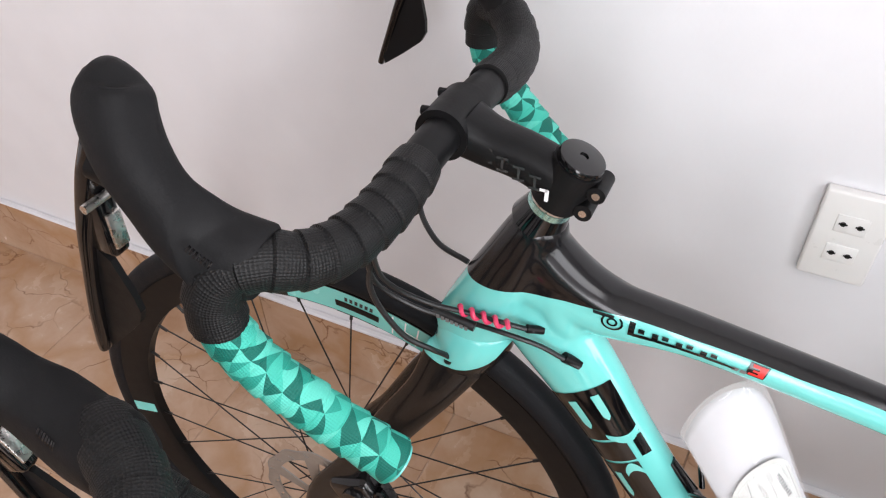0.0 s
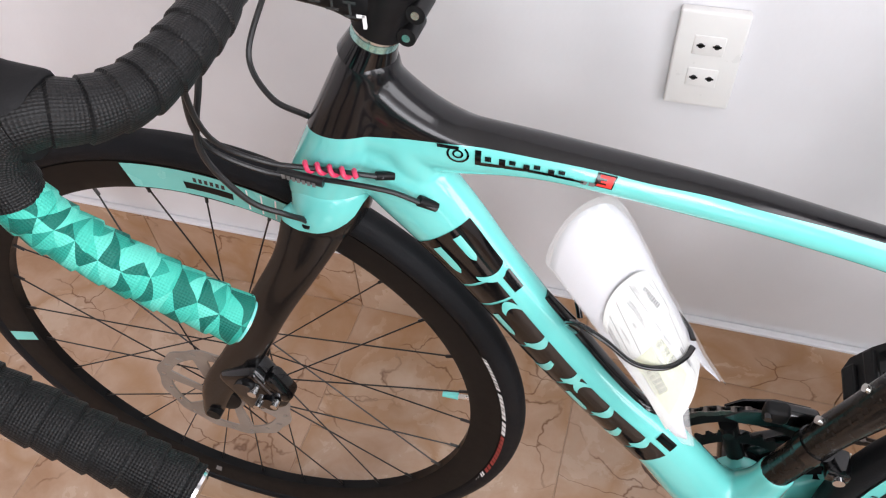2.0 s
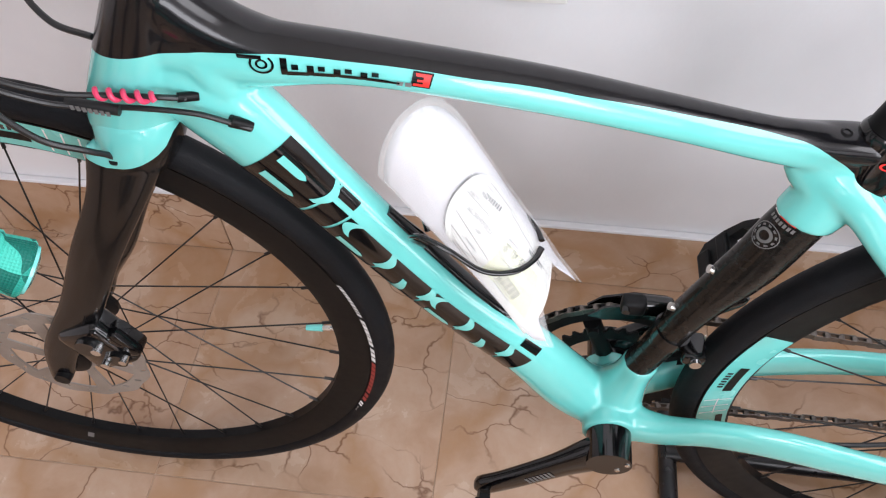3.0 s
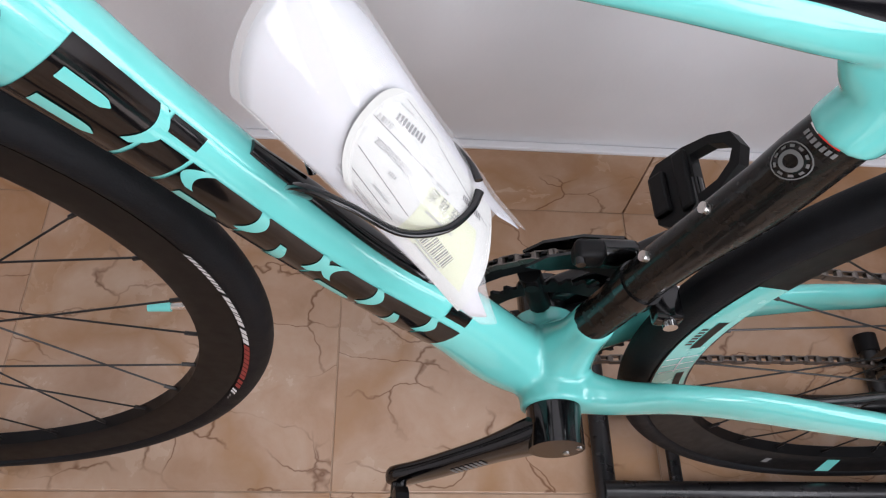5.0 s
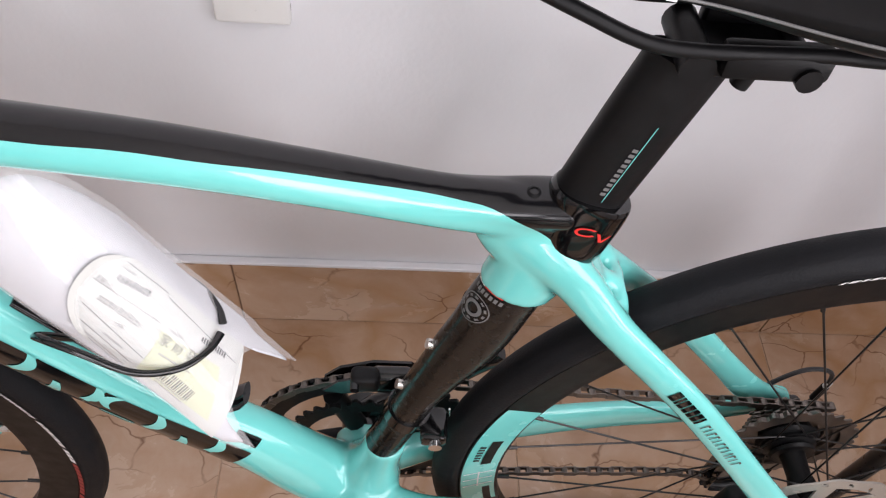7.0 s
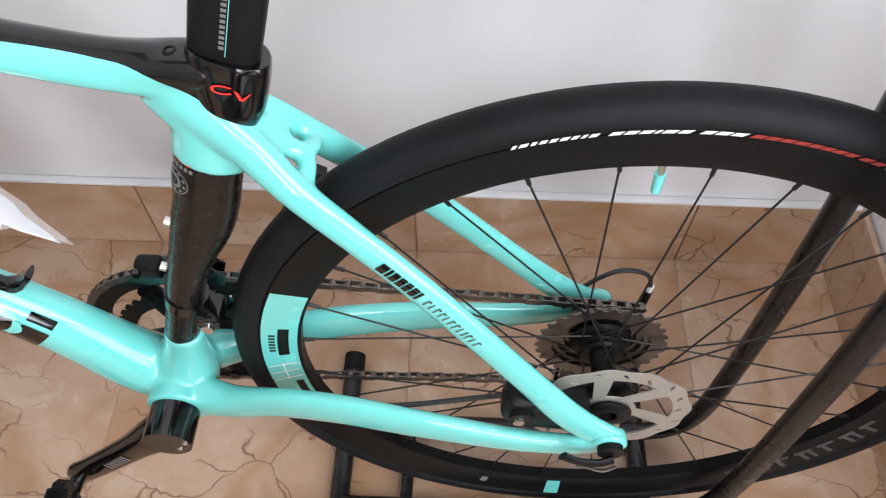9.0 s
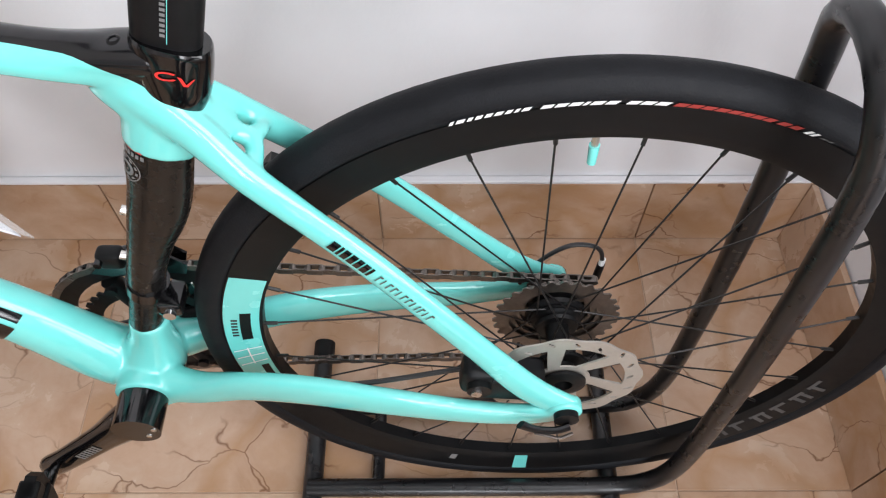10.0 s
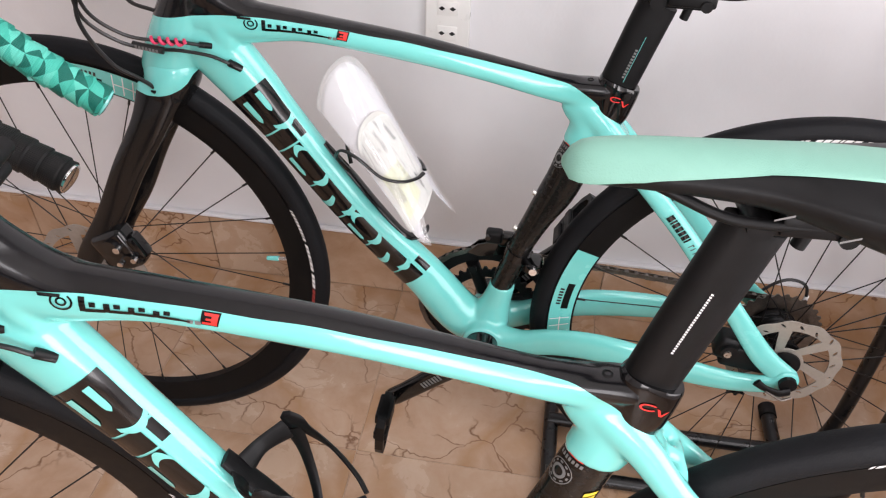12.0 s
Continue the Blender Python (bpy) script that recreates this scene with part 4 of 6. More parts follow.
    for x, _, z, wd, dp in (PR[8:-2] if green_drops else PR[:-2]):
        cur = []
        g2 = 1.0 if green_drops else min(1.0, wd / 0.0165)
        for j in range(13):
            k = (j / 6 - 1) * (0.62 if green_drops else min(0.995, 0.0205 / wd))
            cc = min(1, abs(k)) ** (1 / 0.75)
            sn = math.sqrt(max(0, 1 - cc * cc))
            cur.append((x, wd * k, z + g2 * (0.006 * sn - 0.010 * k * k) + 0.0012))
        if not green_drops:
            low = min(0.004, dp * 0.35) * min(1.0, max(0.03, (0.0215 - wd) / 0.004))
            edge2 = min(wd, 0.0205)
            drop2 = 0.010 * g2 * (edge2 / wd) ** 2 - 0.0055 * min(1.0, max(0.0, (wd - 0.0205) / 0.008))
            cur = [(x, -edge2 - 0.0008, z - drop2 - low), (x, -edge2 - 0.0012, z - drop2 - low * 0.4)] + cur + [(x, edge2 + 0.0012, z - drop2 - low * 0.4), (x, edge2 + 0.0008, z - drop2 - low)]
        cur = [bm.verts.new(p) for p in cur]
        if prev:
            for j in range(len(cur) - 1):
                bm.faces.new((prev[j], prev[j + 1], cur[j + 1], cur[j]))
        elif not green_drops:
            bm.faces.new(cur)
        prev = cur
    part("top_panel", bm, M_CYAN if green_drops else M_MINT, saddle, "cyan smooth top panel" if green_drops else "mint green smooth top panel")
    for s2 in (-1, 1):
        pts = []
        for x, _, z, wd, dp in PR[16:-2:3]:
            pts.append((x, s2 * (wd * 0.985 + 0.0004), z - 0.013 - dp * 0.25 * ((x - 0.12) / 0.18)))
        if green_drops:
            part("piping", tube(pts, 0.0007, 24, 6), M_GREY, saddle, "thin grey piping line")
        for k in range(8 if green_drops else 2):
            xa, wide = (0.082 + 0.0062 * k, 0.0046) if green_drops else (0.150 + 0.034 * k, 0.011)
            wd = float(np.interp(xa + wide / 2, PR[:, 0], PR[:, 3]))
            z1 = 0.8365 - 0.0003 * k if green_drops else 0.8165 - 0.004 * k
            tall = 0.0042 if green_drops else 0.0014
            lean = -0.0006 if green_drops else 0.004
            bm = bmesh.new()
            vs = [bm.verts.new((xa + dx, s2 * (wd + 0.0016), z1 + dz)) for dx, dz in ((0, 0), (wide, lean), (wide, lean + tall), (0, tall))]
            bm.faces.new(vs)
            part("saddle_print", bm, M_WHITE if green_drops else M_GREY, saddle)
        part("rail", tube([(0.075, s2 * 0.009, 0.826), (0.098, s2 * 0.014, 0.818), (0.125, s2 * 0.019, 0.809), (0.150, s2 * 0.021, 0.807), (0.205, s2 * 0.021, 0.808), (0.235, s2 * 0.028, 0.812), (0.262, s2 * 0.036, 0.826)], 0.0036, 26, 10), M_BLACK, saddle, "black saddle rail")
    saddle.location = (up_x, 0, up_z) if not green_drops else (-0.003, 0.0, 0.006)
    # fork
    bm = Sweep([(-0.4165, 0, 0.676, 0.0340, 0.029), (-0.4175, 0, 0.662, 0.0360, 0.034), (-0.4225, 0, 0.646, 0.0330, 0.0365), (-0.432, 0, 0.626, 0.029, 0.035)], 12, 32).mesh()
    for s2 in (-1, 1):
        k2 = 0.006 if s2 > 0 else 0.0
        Sweep([(-0.4284, (0.022 - k2) * s2, 0.6407, 0.0300, 0.013), (-0.4491, (0.033 - k2) * s2, 0.5945, 0.0232, 0.0105), (-0.4873, (0.041 - k2) * s2, 0.5287, 0.0216, 0.0095), (-0.5290, (0.047 - k2) * s2, 0.4488, 0.0205, 0.009), (-0.5745, 0.053 * s2, 0.3775, 0.0185, 0.0085), (-0.5905, 0.0555 * s2, 0.3365, 0.0143, 0.008), (-0.5990, 0.0565 * s2, 0.3135, 0.0095, 0.007)], 28, 22, power=2.3).mesh(bm=bm)
    fork = part("fork", bm, M_FORK, bike, "gloss black fork with a celeste crown")
    moulded(fork, 0.0020, 10)
    part("axle_end", rod((F_HUB[0] - 0.004, -0.068, F_HUB[1] - 0.012), (F_HUB[0] - 0.004, -0.046, F_HUB[1] - 0.012), 0.0085, 16), M_BLACK, fork)
    # headset, spacers, stem
    ax = Vector((0.0855 * 0.38, 0, 0.2 * 0.38)).normalized()
    foot = Vector((-0.3695, 0, 0.8025))

    def along(d):
        return foot + ax * d
    part("headset_cover", rod(along(-0.004), along(0.013), 0.0225, 32, r2=0.0180), M_BLACK_GLOSS, bike)
    part("spacer", rod(along(0.013), along(0.0185), 0.0178, 32), M_SPACER, bike, "thin celeste metallic spacer")
    part("spacer", rod(along(0.019), along(0.0225), 0.0175, 32), M_STEEL, bike, "thin silver spacer")
    bm = rod(along(0.0225), along(0.0600), 0.0195, 36)
    a, b2 = along(0.040), Vector((-0.4430, 0, 0.8660))
    Sweep([(a.x + 0.006, 0, a.z - 0.002, 0.0175, 0.0185), (a.x - 0.03, 0, a.z + 0.012, 0.0165, 0.0175), (b2.x + 0.03, 0, b2.z - 0.009, 0.0165, 0.0190), (b2.x + 0.010, 0, b2.z - 0.002, 0.0185, 0.0220)], 12, 28, power=2.8).mesh(bm=bm)
    for d in (0.0315, 0.0505):
        c = along(d)
        rod((c.x + 0.021, -0.0125, c.z - 0.007), (c.x + 0.021, 0.0125, c.z - 0.007), 0.0068, 18, bm=bm)
        box(c.x + 0.006, c.x + 0.022, -0.010, 0.010, c.z - 0.013, c.z - 0.001, 0.002, bm)
    rod((b2.x, -0.0225, b2.z), (b2.x, 0.0225, b2.z), 0.0205, 32, bm=bm)
    stem = part("stem", bm, M_BLACK, bike, "matt black alloy stem")
    for d in (0.0315, 0.0505):
        c = along(d)
        part("stem_bolt", rod((c.x + 0.021, -0.0135, c.z - 0.007), (c.x + 0.021, -0.010, c.z - 0.007), 0.0030, 10), M_CHROME, stem)
    for s2 in (-1, 1):
        for dz in (0.0135, -0.0135):
            part("face_bolt", rod((b2.x - 0.0185, s2 * 0.0145, b2.z + dz - 0.001), (b2.x - 0.006, s2 * 0.0145, b2.z + dz), 0.0036, 12), M_BLACK, stem)
    part("top_cap", lathe([(0.0, 0.0038), (0.0035, 0.0038), (0.0035, 0.0052), (0.0115, 0.0050), (0.0175, 0.0040), (0.0185, 0.0015), (0.0180, -0.003), (0.0, -0.003)], 36, closed=False), M_BLACK_GLOSS, stem, "black top cap with a centre bolt").matrix_local = Matrix.Translation(along(0.0615)) @ ax.to_track_quat('Y', 'Z').to_matrix().to_4x4()
    bm = bmesh.new()
    lift = 0.0182
    for k in range(4):
        xa = a.x - 0.018 - 0.0125 * (3 - k)
        za = a.z + 0.0135 + 0.0042 * (3 - k)
        for dx, dz, wx, wz in ((0, 0, 0.009, 0.002), (0, -0.010, 0.009, 0.002), (0, -0.005, 0.002, 0.010)):
            vs = [bm.verts.new((xa + dx + ex * wx / 2, -lift, za - 0.004 + dz + ez * wz / 2)) for ex, ez in ((-1, -1), (1, -1), (1, 1), (-1, 1))]
            bm.faces.new(vs)
    part("stem_print", bm, M_FAINT, stem)
    bm = bmesh.new()
    for dx, dz, wx, wz in ((-0.0025, 0.003, 0.006, 0.0025), (0.0, -0.001, 0.003, 0.010)):
        bm.faces.new([bm.verts.new((a.x - 0.008 + dx + ex * wx / 2, -0.0192, a.z - 0.002 + dz + ez * wz / 2)) for ex, ez in ((-1, -1), (1, -1), (1, 1), (-1, 1))])
    part("stem_print", bm, M_WHITE, stem)
    # handlebar
    b2_clamp = b2.copy()
    half = [(-0.443, 0, 0.866), (-0.443, -0.05, 0.8645), (-0.4435, -0.10, 0.857), (-0.452, -0.14, 0.8515), (-0.468, -0.17, 0.855), (-0.490, -0.190, 0.862), (-0.511, -0.203, 0.858), (-0.521, -0.209, 0.838), (-0.520, -0.210, 0.815), (-0.506, -0.207, 0.790), (-0.481, -0.203, 0.764), (-0.447, -0.196, 0.734), (-0.410, -0.187, 0.703)]
    bm = bmesh.new()
    for s2 in (-1, 1):
        tube([(x, -y * s2 if s2 > 0 else y, z) for x, y, z in half[:4]], 0.0152, 12, 22, bm=bm, side=(0, 0, 1))
    bar = part("handlebar", bm, M_BLACK, bike, "black drop handlebar wrapped in tape")

    far_wide = 1.12 if green_drops else 0.9

    def wrap(s):
        return 0.0021 * ((s / 0.0170) % 1.0) ** 0.7
    for s2 in (-1, 1):
        # the hooks sit a little further back than the flats' run would carry them
        reach = (0, 0, 0, 0, 0.3, 0.7, 1, 1, 1, 1, 1, 0.9, 0.8)
        pull = Vector((0.003, 0.0, 0.0)) if s2 > 0 else Vector((0.0125, 0.006, -0.001))
        pull = pull if green_drops else Vector((0, 0, 0))
        pts = [(x + k * pull.x, (-y * far_wide if s2 > 0 else y) + k * pull.y, z + k * pull.z + (0.006 * max(0, i - 9) / 3 if green_drops else 0)) for i, ((x, y, z), k) in enumerate(zip(half, reach))]
        t1 = Sweep([(*p, 0.0172, 0.0172) for p in [(pts[1][0], pts[1][1] * 1.15, pts[1][2] - 0.0005)] + pts[2:9]], 150, 26, (0, 0, 1), free=True)
        part("bar_tape", t1.mesh(ripple=wrap), M_TAPE, bar, "black pricked bar tape wound in overlapping turns")
        t2 = Sweep([(*p, 0.0158, 0.0158) for p in pts[8:]], 90, 26, (0, 1, 0), free=True)
        part("drop_tape", t2.mesh(ripple=wrap), M_TAPE_TEAL if green_drops else M_TAPE, bar, "printed green triangle bar tape" if green_drops else "black bar tape")
        e, d = Vector(pts[-1]), (Vector(pts[-1]) - Vector(pts[-2])).normalized()
        part("bar_plug", lathe([(0.0, 0.004), (0.010, 0.0036), (0.0148, 0.0020), (0.0152, 0.0), (0.0152, -0.004), (0.0, -0.004)], 24, closed=False), M_CELESTE if green_drops else M_CHROME, bar, "celeste bar end plug" if green_drops else "silver bar end plug").matrix_local = Matrix.Translation(e) @ d.to_track_quat('Y', 'Z').to_matrix().to_4x4()
        # brake hood and lever
        yb = lambda y: -y * far_wide if s2 > 0 else y
        hood = Sweep([(x, yb(y), z, h, w) for x, y, z, h, w in ((-0.4840, -0.1895, 0.8600, 0.0222, 0.0216), (-0.4880, -0.1915, 0.8610, 0.0244, 0.0238), (-0.5105, -0.1991, 0.8685, 0.0263, 0.0241), (-0.5306, -0.2040, 0.8858, 0.0240, 0.0210), (-0.5453, -0.2054, 0.9033, 0.0205, 0.0181), (-0.5583, -0.2039, 0.9238, 0.0212, 0.0190), (-0.5699, -0.1967, 0.9409, 0.0217, 0.0200), (-0.5750, -0.1905, 0.9525, 0.0208, 0.0196), (-0.5765, -0.1870, 0.9605, 0.0165, 0.0157), (-0.5750, -0.1862, 0.9665, 0.0105, 0.0100), (-0.5735, -0.1860, 0.9695, 0.0035, 0.0035))], 44, 28, (0, 1, 0), power=2.6)
        hm = hood.mesh()
        for v in hm.verts:
            # the rubber's lip is cut on the slant, longer on the inner side
            v.co.x -= 0.55 * max(0.0, abs(v.co.y) - 0.176) * min(1.0, max(0.0, (v.co.x + 0.525) / 0.03))
        hob = part("brake_hood", hm, M_RUBBER, bar, "black rubber brake hood")
        for k in range(7):
            bm = bmesh.new()
            hood.patch(bm, [(0.215 + 0.016 * k, math.pi + 0.62), (0.225 + 0.016 * k, math.pi + 0.62), (0.225 + 0.016 * k, math.pi + 0.38), (0.215 + 0.016 * k, math.pi + 0.38)], 0.0004, 1, 2)
            part("hood_mark", bm, M_BLACK_GLOSS, hob)
        lev = Sweep([(x, yb(y), z, h, w) for x, y, z, h, w in ((-0.588, -0.201, 0.925, 0.0080, 0.0085), (-0.598, -0.203, 0.900, 0.0085, 0.0095), (-0.612, -0.205, 0.860, 0.0065, 0.0100), (-0.6225, -0.206, 0.820, 0.0050, 0.0095), (-0.630, -0.208, 0.785, 0.0045, 0.0085), (-0.637, -0.209, 0.752, 0.0042, 0.0065), (-0.640, -0.2095, 0.740, 0.0035, 0.0045))], 26, 18, (0, 1, 0), power=2.6)
        part("brake_lever", lev.mesh(), M_BLACK_GLOSS, hob, "glossy black brake lever")
        out = [(-0.614, 0.846), (-0.602, 0.836), (-0.592, 0.808), (-0.590, 0.795), (-0.594, 0.784), (-0.612, 0.764), (-0.632, 0.744), (-0.635, 0.752), (-0.628, 0.790), (-0.620, 0.822)]
        part("shift_paddle", plate(out, [], min(yb(-0.2035), yb(-0.2085)), max(yb(-0.2035), yb(-0.2085))), M_BLACK, hob, smooth=False)
        box0 = box(-0.611, -0.592, min(yb(-0.196), yb(-0.2105)), max(yb(-0.196), yb(-0.2105)), 0.842, 0.888, 0.004, seg=3)
        part("shift_unit", box0, M_BLACK_GLOSS, hob, "glossy black shifter body")
        part("shift_plate", box(-0.5925, -0.5895, min(yb(-0.198), yb(-0.209)), max(yb(-0.198), yb(-0.209)), 0.850, 0.876, 0.001), M_STEEL, hob, "silver side plate")
        if not green_drops:
            knee = Vector((-0.478, yb(-0.187), 0.862))
            hob.matrix_basis = Matrix.Translation(knee + Vector((0, 0, -0.006))) @ Matrix.Rotation(radians(-12), 4, 'Y') @ Matrix.Translation(-knee)
        elif s2 < 0:
            hob.location = (0.0115, 0.005, -0.002)
        elif s2 > 0:
            knee = Vector((-0.478, yb(-0.187), 0.862))
            hob.matrix_basis = Matrix.Translation(knee + Vector((0.019, 0.0, 0))) @ Matrix.Rotation(radians(9), 4, 'Y') @ Matrix.Translation(-knee)
        part("lever_bracket", rod((-0.560, yb(-0.202), 0.905), (-0.588, yb(-0.204), 0.915), 0.012, 14), M_BLACK, hob)
        part("lever_pin", rod((-0.590, yb(-0.186), 0.890), (-0.590, yb(-0.222), 0.890), 0.0030, 10), M_STEEL, hob)
    # cables and hoses
    for nm, pts, r in (("brake_hose", [(-0.458, -0.060, 0.842), (-0.470, -0.066, 0.800), (-0.482, -0.070, 0.745), (-0.462, -0.060, 0.692), (-0.440, -0.046, 0.668), (-0.432, -0.036, 0.655), (-0.429, -0.030, 0.645)], 0.0026),
                       ("gear_cable", [(-0.458, -0.075, 0.842), (-0.474, -0.078, 0.800), (-0.480, -0.066, 0.748), (-0.452, -0.046, 0.712), (-0.415, -0.034, 0.702), (-0.385, -0.0335, 0.7025), (-0.352, -0.030, 0.698), (-0.332, -0.0275, 0.690), (-0.318, -0.022, 0.680)], 0.0022),
                       ("gear_cable", [(-0.458, -0.085, 0.842), (-0.468, -0.084, 0.805), (-0.470, -0.068, 0.755), (-0.446, -0.046, 0.722), (-0.412, -0.034, 0.7125), (-0.380, -0.0315, 0.712), (-0.358, -0.026, 0.708)], 0.0022),
                       ("brake_hose", [(-0.455, 0.060, 0.842), (-0.478, 0.050, 0.800), (-0.487, 0.028, 0.762), (-0.462, 0.008, 0.741), (-0.428, 0.0, 0.735)], 0.0025)):
        part(nm, tube(pts, r, 40, 8), M_HOSE, bike)
    holder = rod((-0.442, -0.038, 0.707), (-0.405, -0.0365, 0.7015), 0.0042, 12)
    part("cable_sleeve", holder, M_HOSE, bike, "black cable sleeve with small white marks")
    bm = bmesh.new()
    for k in range(7):
        x0 = -0.436 + 0.0042 * k
        bm.faces.new([bm.verts.new((x0 + ex * 0.0015, -0.0424, 0.7062 - 0.0006 * k + ez * 0.0022)) for ex, ez in ((-1, -1), (1, -1), (1, 1), (-1, 1))])
    part("sleeve_print", bm, M_GREY, bike)
    pts = []
    for k in range(61):
        a3 = k / 60 * 2 * math.pi * 4.5
        x0 = -0.422 + 0.046 * k / 60
        pts.append((x0, -0.0335 + 0.0031 * math.cos(a3), 0.7128 + 0.0031 * math.sin(a3)))
    part("cable_spiral", tube(pts, 0.0021, 140, 8), M_PINK, bike, "pink plastic spiral round the cables")
    for p0, p1, rr in (((-0.331, -0.0255, 0.6895), (-0.319, -0.0190, 0.6800), 0.0046), ((-0.364, -0.0275, 0.7095), (-0.352, -0.0200, 0.7060), 0.0036), ((-0.4300, -0.0345, 0.648), (-0.428, -0.0290, 0.6410), 0.0042)):
        part("cable_port", rod(p0, p1, rr, 14), M_BLACK, bike)
    # wheels
    fw = wheel(bike, "front_wheel", F_HUB, 6.4, 0.081, True)
    fw.rotation_euler = (0, 0, radians(2.3))
    rw = wheel(bike, "rear_wheel", R_HUB, 84.4, 0.0735, False)
    # brake calipers
    bm = box(-0.552, -0.494, -0.066, -0.034, 0.368, 0.434, 0.009, seg=3)
    box(-0.506, -0.484, -0.064, -0.040, 0.376, 0.416, 0.006, bm)
    rod((-0.520, -0.072, 0.414), (-0.520, -0.060, 0.414), 0.012, 20, bm=bm)
    rod((-0.508, -0.070, 0.384), (-0.508, -0.060, 0.384), 0.010, 20, bm=bm)
    bmesh.ops.rotate(bm, verts=bm.verts, cent=(-0.522, 0, 0.400), matrix=Matrix.Rotation(radians(-28), 3, 'Y'))
    cal = part("brake_caliper", bm, M_BLACK_GLOSS, bike, "black disc brake caliper")
    for x, z, r in ((-0.516, 0.413, 0.0050), (-0.516, 0.388, 0.0042), (-0.494, 0.398, 0.0040)):
        part("caliper_bolt", rod((x, -0.0745, z), (x, -0.066, z), r, 14), M_CHROME, cal)
    part("hose_joint", rod((-0.530, -0.052, 0.432), (-0.518, -0.050, 0.458), 0.0048, 12), M_BLACK, cal)
    bm = box(0.318, 0.384, -0.064, -0.034, 0.334, 0.372, 0.006, seg=3)
    box(0.306, 0.336, -0.066, -0.036, 0.346, 0.384, 0.008, bm, seg=3)
    rod((0.322, -0.072, 0.366), (0.322, -0.060, 0.366), 0.011, 20, bm=bm)
    bmesh.ops.rotate(bm, verts=bm.verts, cent=(0.345, 0, 0.35), matrix=Matrix.Rotation(radians(8), 3, 'Y'))
    cal = part("brake_caliper", bm, M_BLACK, bike, "black disc brake caliper on the chain stay")
    part("caliper_bolt", rod((0.322, -0.0745, 0.368), (0.322, -0.068, 0.368), 0.005, 14), M_STEEL, cal)
    part("brake_hose", tube([(0.170, -0.050, 0.335), (0.230, -0.048, 0.342), (0.292, -0.046, 0.358), (0.312, -0.048, 0.368)], 0.0026, 20, 8), M_HOSE, bike)
    # rear axle lever
    part("rear_axle", rod((0.405, -0.086, 0.338), (0.405, -0.078, 0.338), 0.0115, 20), M_BLACK, bike)
    lv = Sweep([(0.409, -0.088, 0.330, 0.006, 0.003), (0.395, -0.091, 0.328, 0.006, 0.0030), (0.375, -0.093, 0.336, 0.005, 0.0028), (0.362, -0.092, 0.344, 0.0062, 0.0030)], 12, 12)
    part("axle_lever", lv.mesh(), M_BLACK, bike, "black thru-axle lever")
    part("axle_lever_rim", tube([(0.412, -0.092, 0.324), (0.400, -0.095, 0.320), (0.388, -0.095, 0.326), (0.376, -0.0955, 0.333)], 0.0016, 12, 6), M_CHAIN, bike)
    # cassette, chainrings, chain
    bm = bmesh.new()
    for k, r in enumerate((0.060, 0.054, 0.048, 0.043, 0.039, 0.035, 0.032, 0.029, 0.027, 0.025)):
        t = toothed(r, int(r * 500), 0, 0.0016, [ring_pts(0, 0, r - 0.013 if k < 4 else 0.018, 24)] + [ring_pts(0.72 * r * math.cos(radians(60 * j)), 0.72 * r * math.sin(radians(60 * j)), 0.14 * r, 8) for j in range(0 if k < 4 else 6)], 0.003)
        me = bpy.data.meshes.new("tmp")
        shift(t, 0, 0.022 + 0.0037 * k, 0)
        t.to_mesh(me)
        t.free()
        bm.from_mesh(me)
        bpy.data.meshes.remove(me)
    part("cassette", bm, M_CHAIN, rw, "steel rear sprocket cassette", smooth=False)
    part("freehub", lathe([(0.0, 0.010), (0.020, 0.010), (0.022, 0.013), (0.019, 0.015), (0.024, 0.018), (0.021, 0.020), (0.028, 0.023), (0.030, 0.027), (0.026, 0.029), (0.024, 0.040), (0.018, 0.060), (0.0, 0.060)], 28, closed=False), M_BLACK, rw)
    for r, y, nm in ((0.105, 0.046, "chainring"), (0.072, 0.039, "chainring")):
        hl = [ring_pts(0, 0, r * 0.80, 40)]
        t = toothed(r, int(r * 490), 0, 0.003, hl, 0.004)
        part(nm, shift(t, BB[0], y, BB[1]), M_BLACK, bike, "black toothed chainring", smooth=False)
    bm = bmesh.new()
    for k in range(4):
        a3 = radians(20 + 90 * k)
        rod((BB[0] + 0.02 * math.cos(a3), 0.045, BB[1] + 0.02 * math.sin(a3)), (BB[0] + 0.084 * math.cos(a3), 0.045, BB[1] + 0.084 * math.sin(a3)), 0.010, 10, bm=bm)
        rod((BB[0] + 0.078 * math.cos(a3), 0.032, BB[1] + 0.078 * math.sin(a3)), (BB[0] + 0.078 * math.cos(a3), 0.052, BB[1] + 0.078 * math.sin(a3)), 0.006, 10, bm=bm)
    part("crank_spider", bm, M_BLACK, bike)
    bm = bmesh.new()
    top = [(BB[0] + 0.105 * math.cos(radians(a3)), BB[1] + 0.105 * math.sin(radians(a3))) for a3 in range(250, 80, -12)]
    back = [(0.405 + 0.036 * math.cos(radians(a3)), 0.338 + 0.036 * math.sin(radians(a3))) for a3 in range(85, -40, -20)]
    link_chain(bm, top + back, 0.046)
    link_chain(bm, [(0.392, 0.200), (0.330, 0.215), (0.200, 0.212), (0.08, 0.206), (0.0, 0.198), (-0.03, 0.200)], 0.046)
    link_chain(bm, [(0.425, 0.316), (0.432, 0.285), (0.420, 0.262), (0.398, 0.250), (0.384, 0.225), (0.392, 0.200)], 0.046)
    part("chain", bm, M_CHAIN, bike, "oiled steel chain", smooth=False)
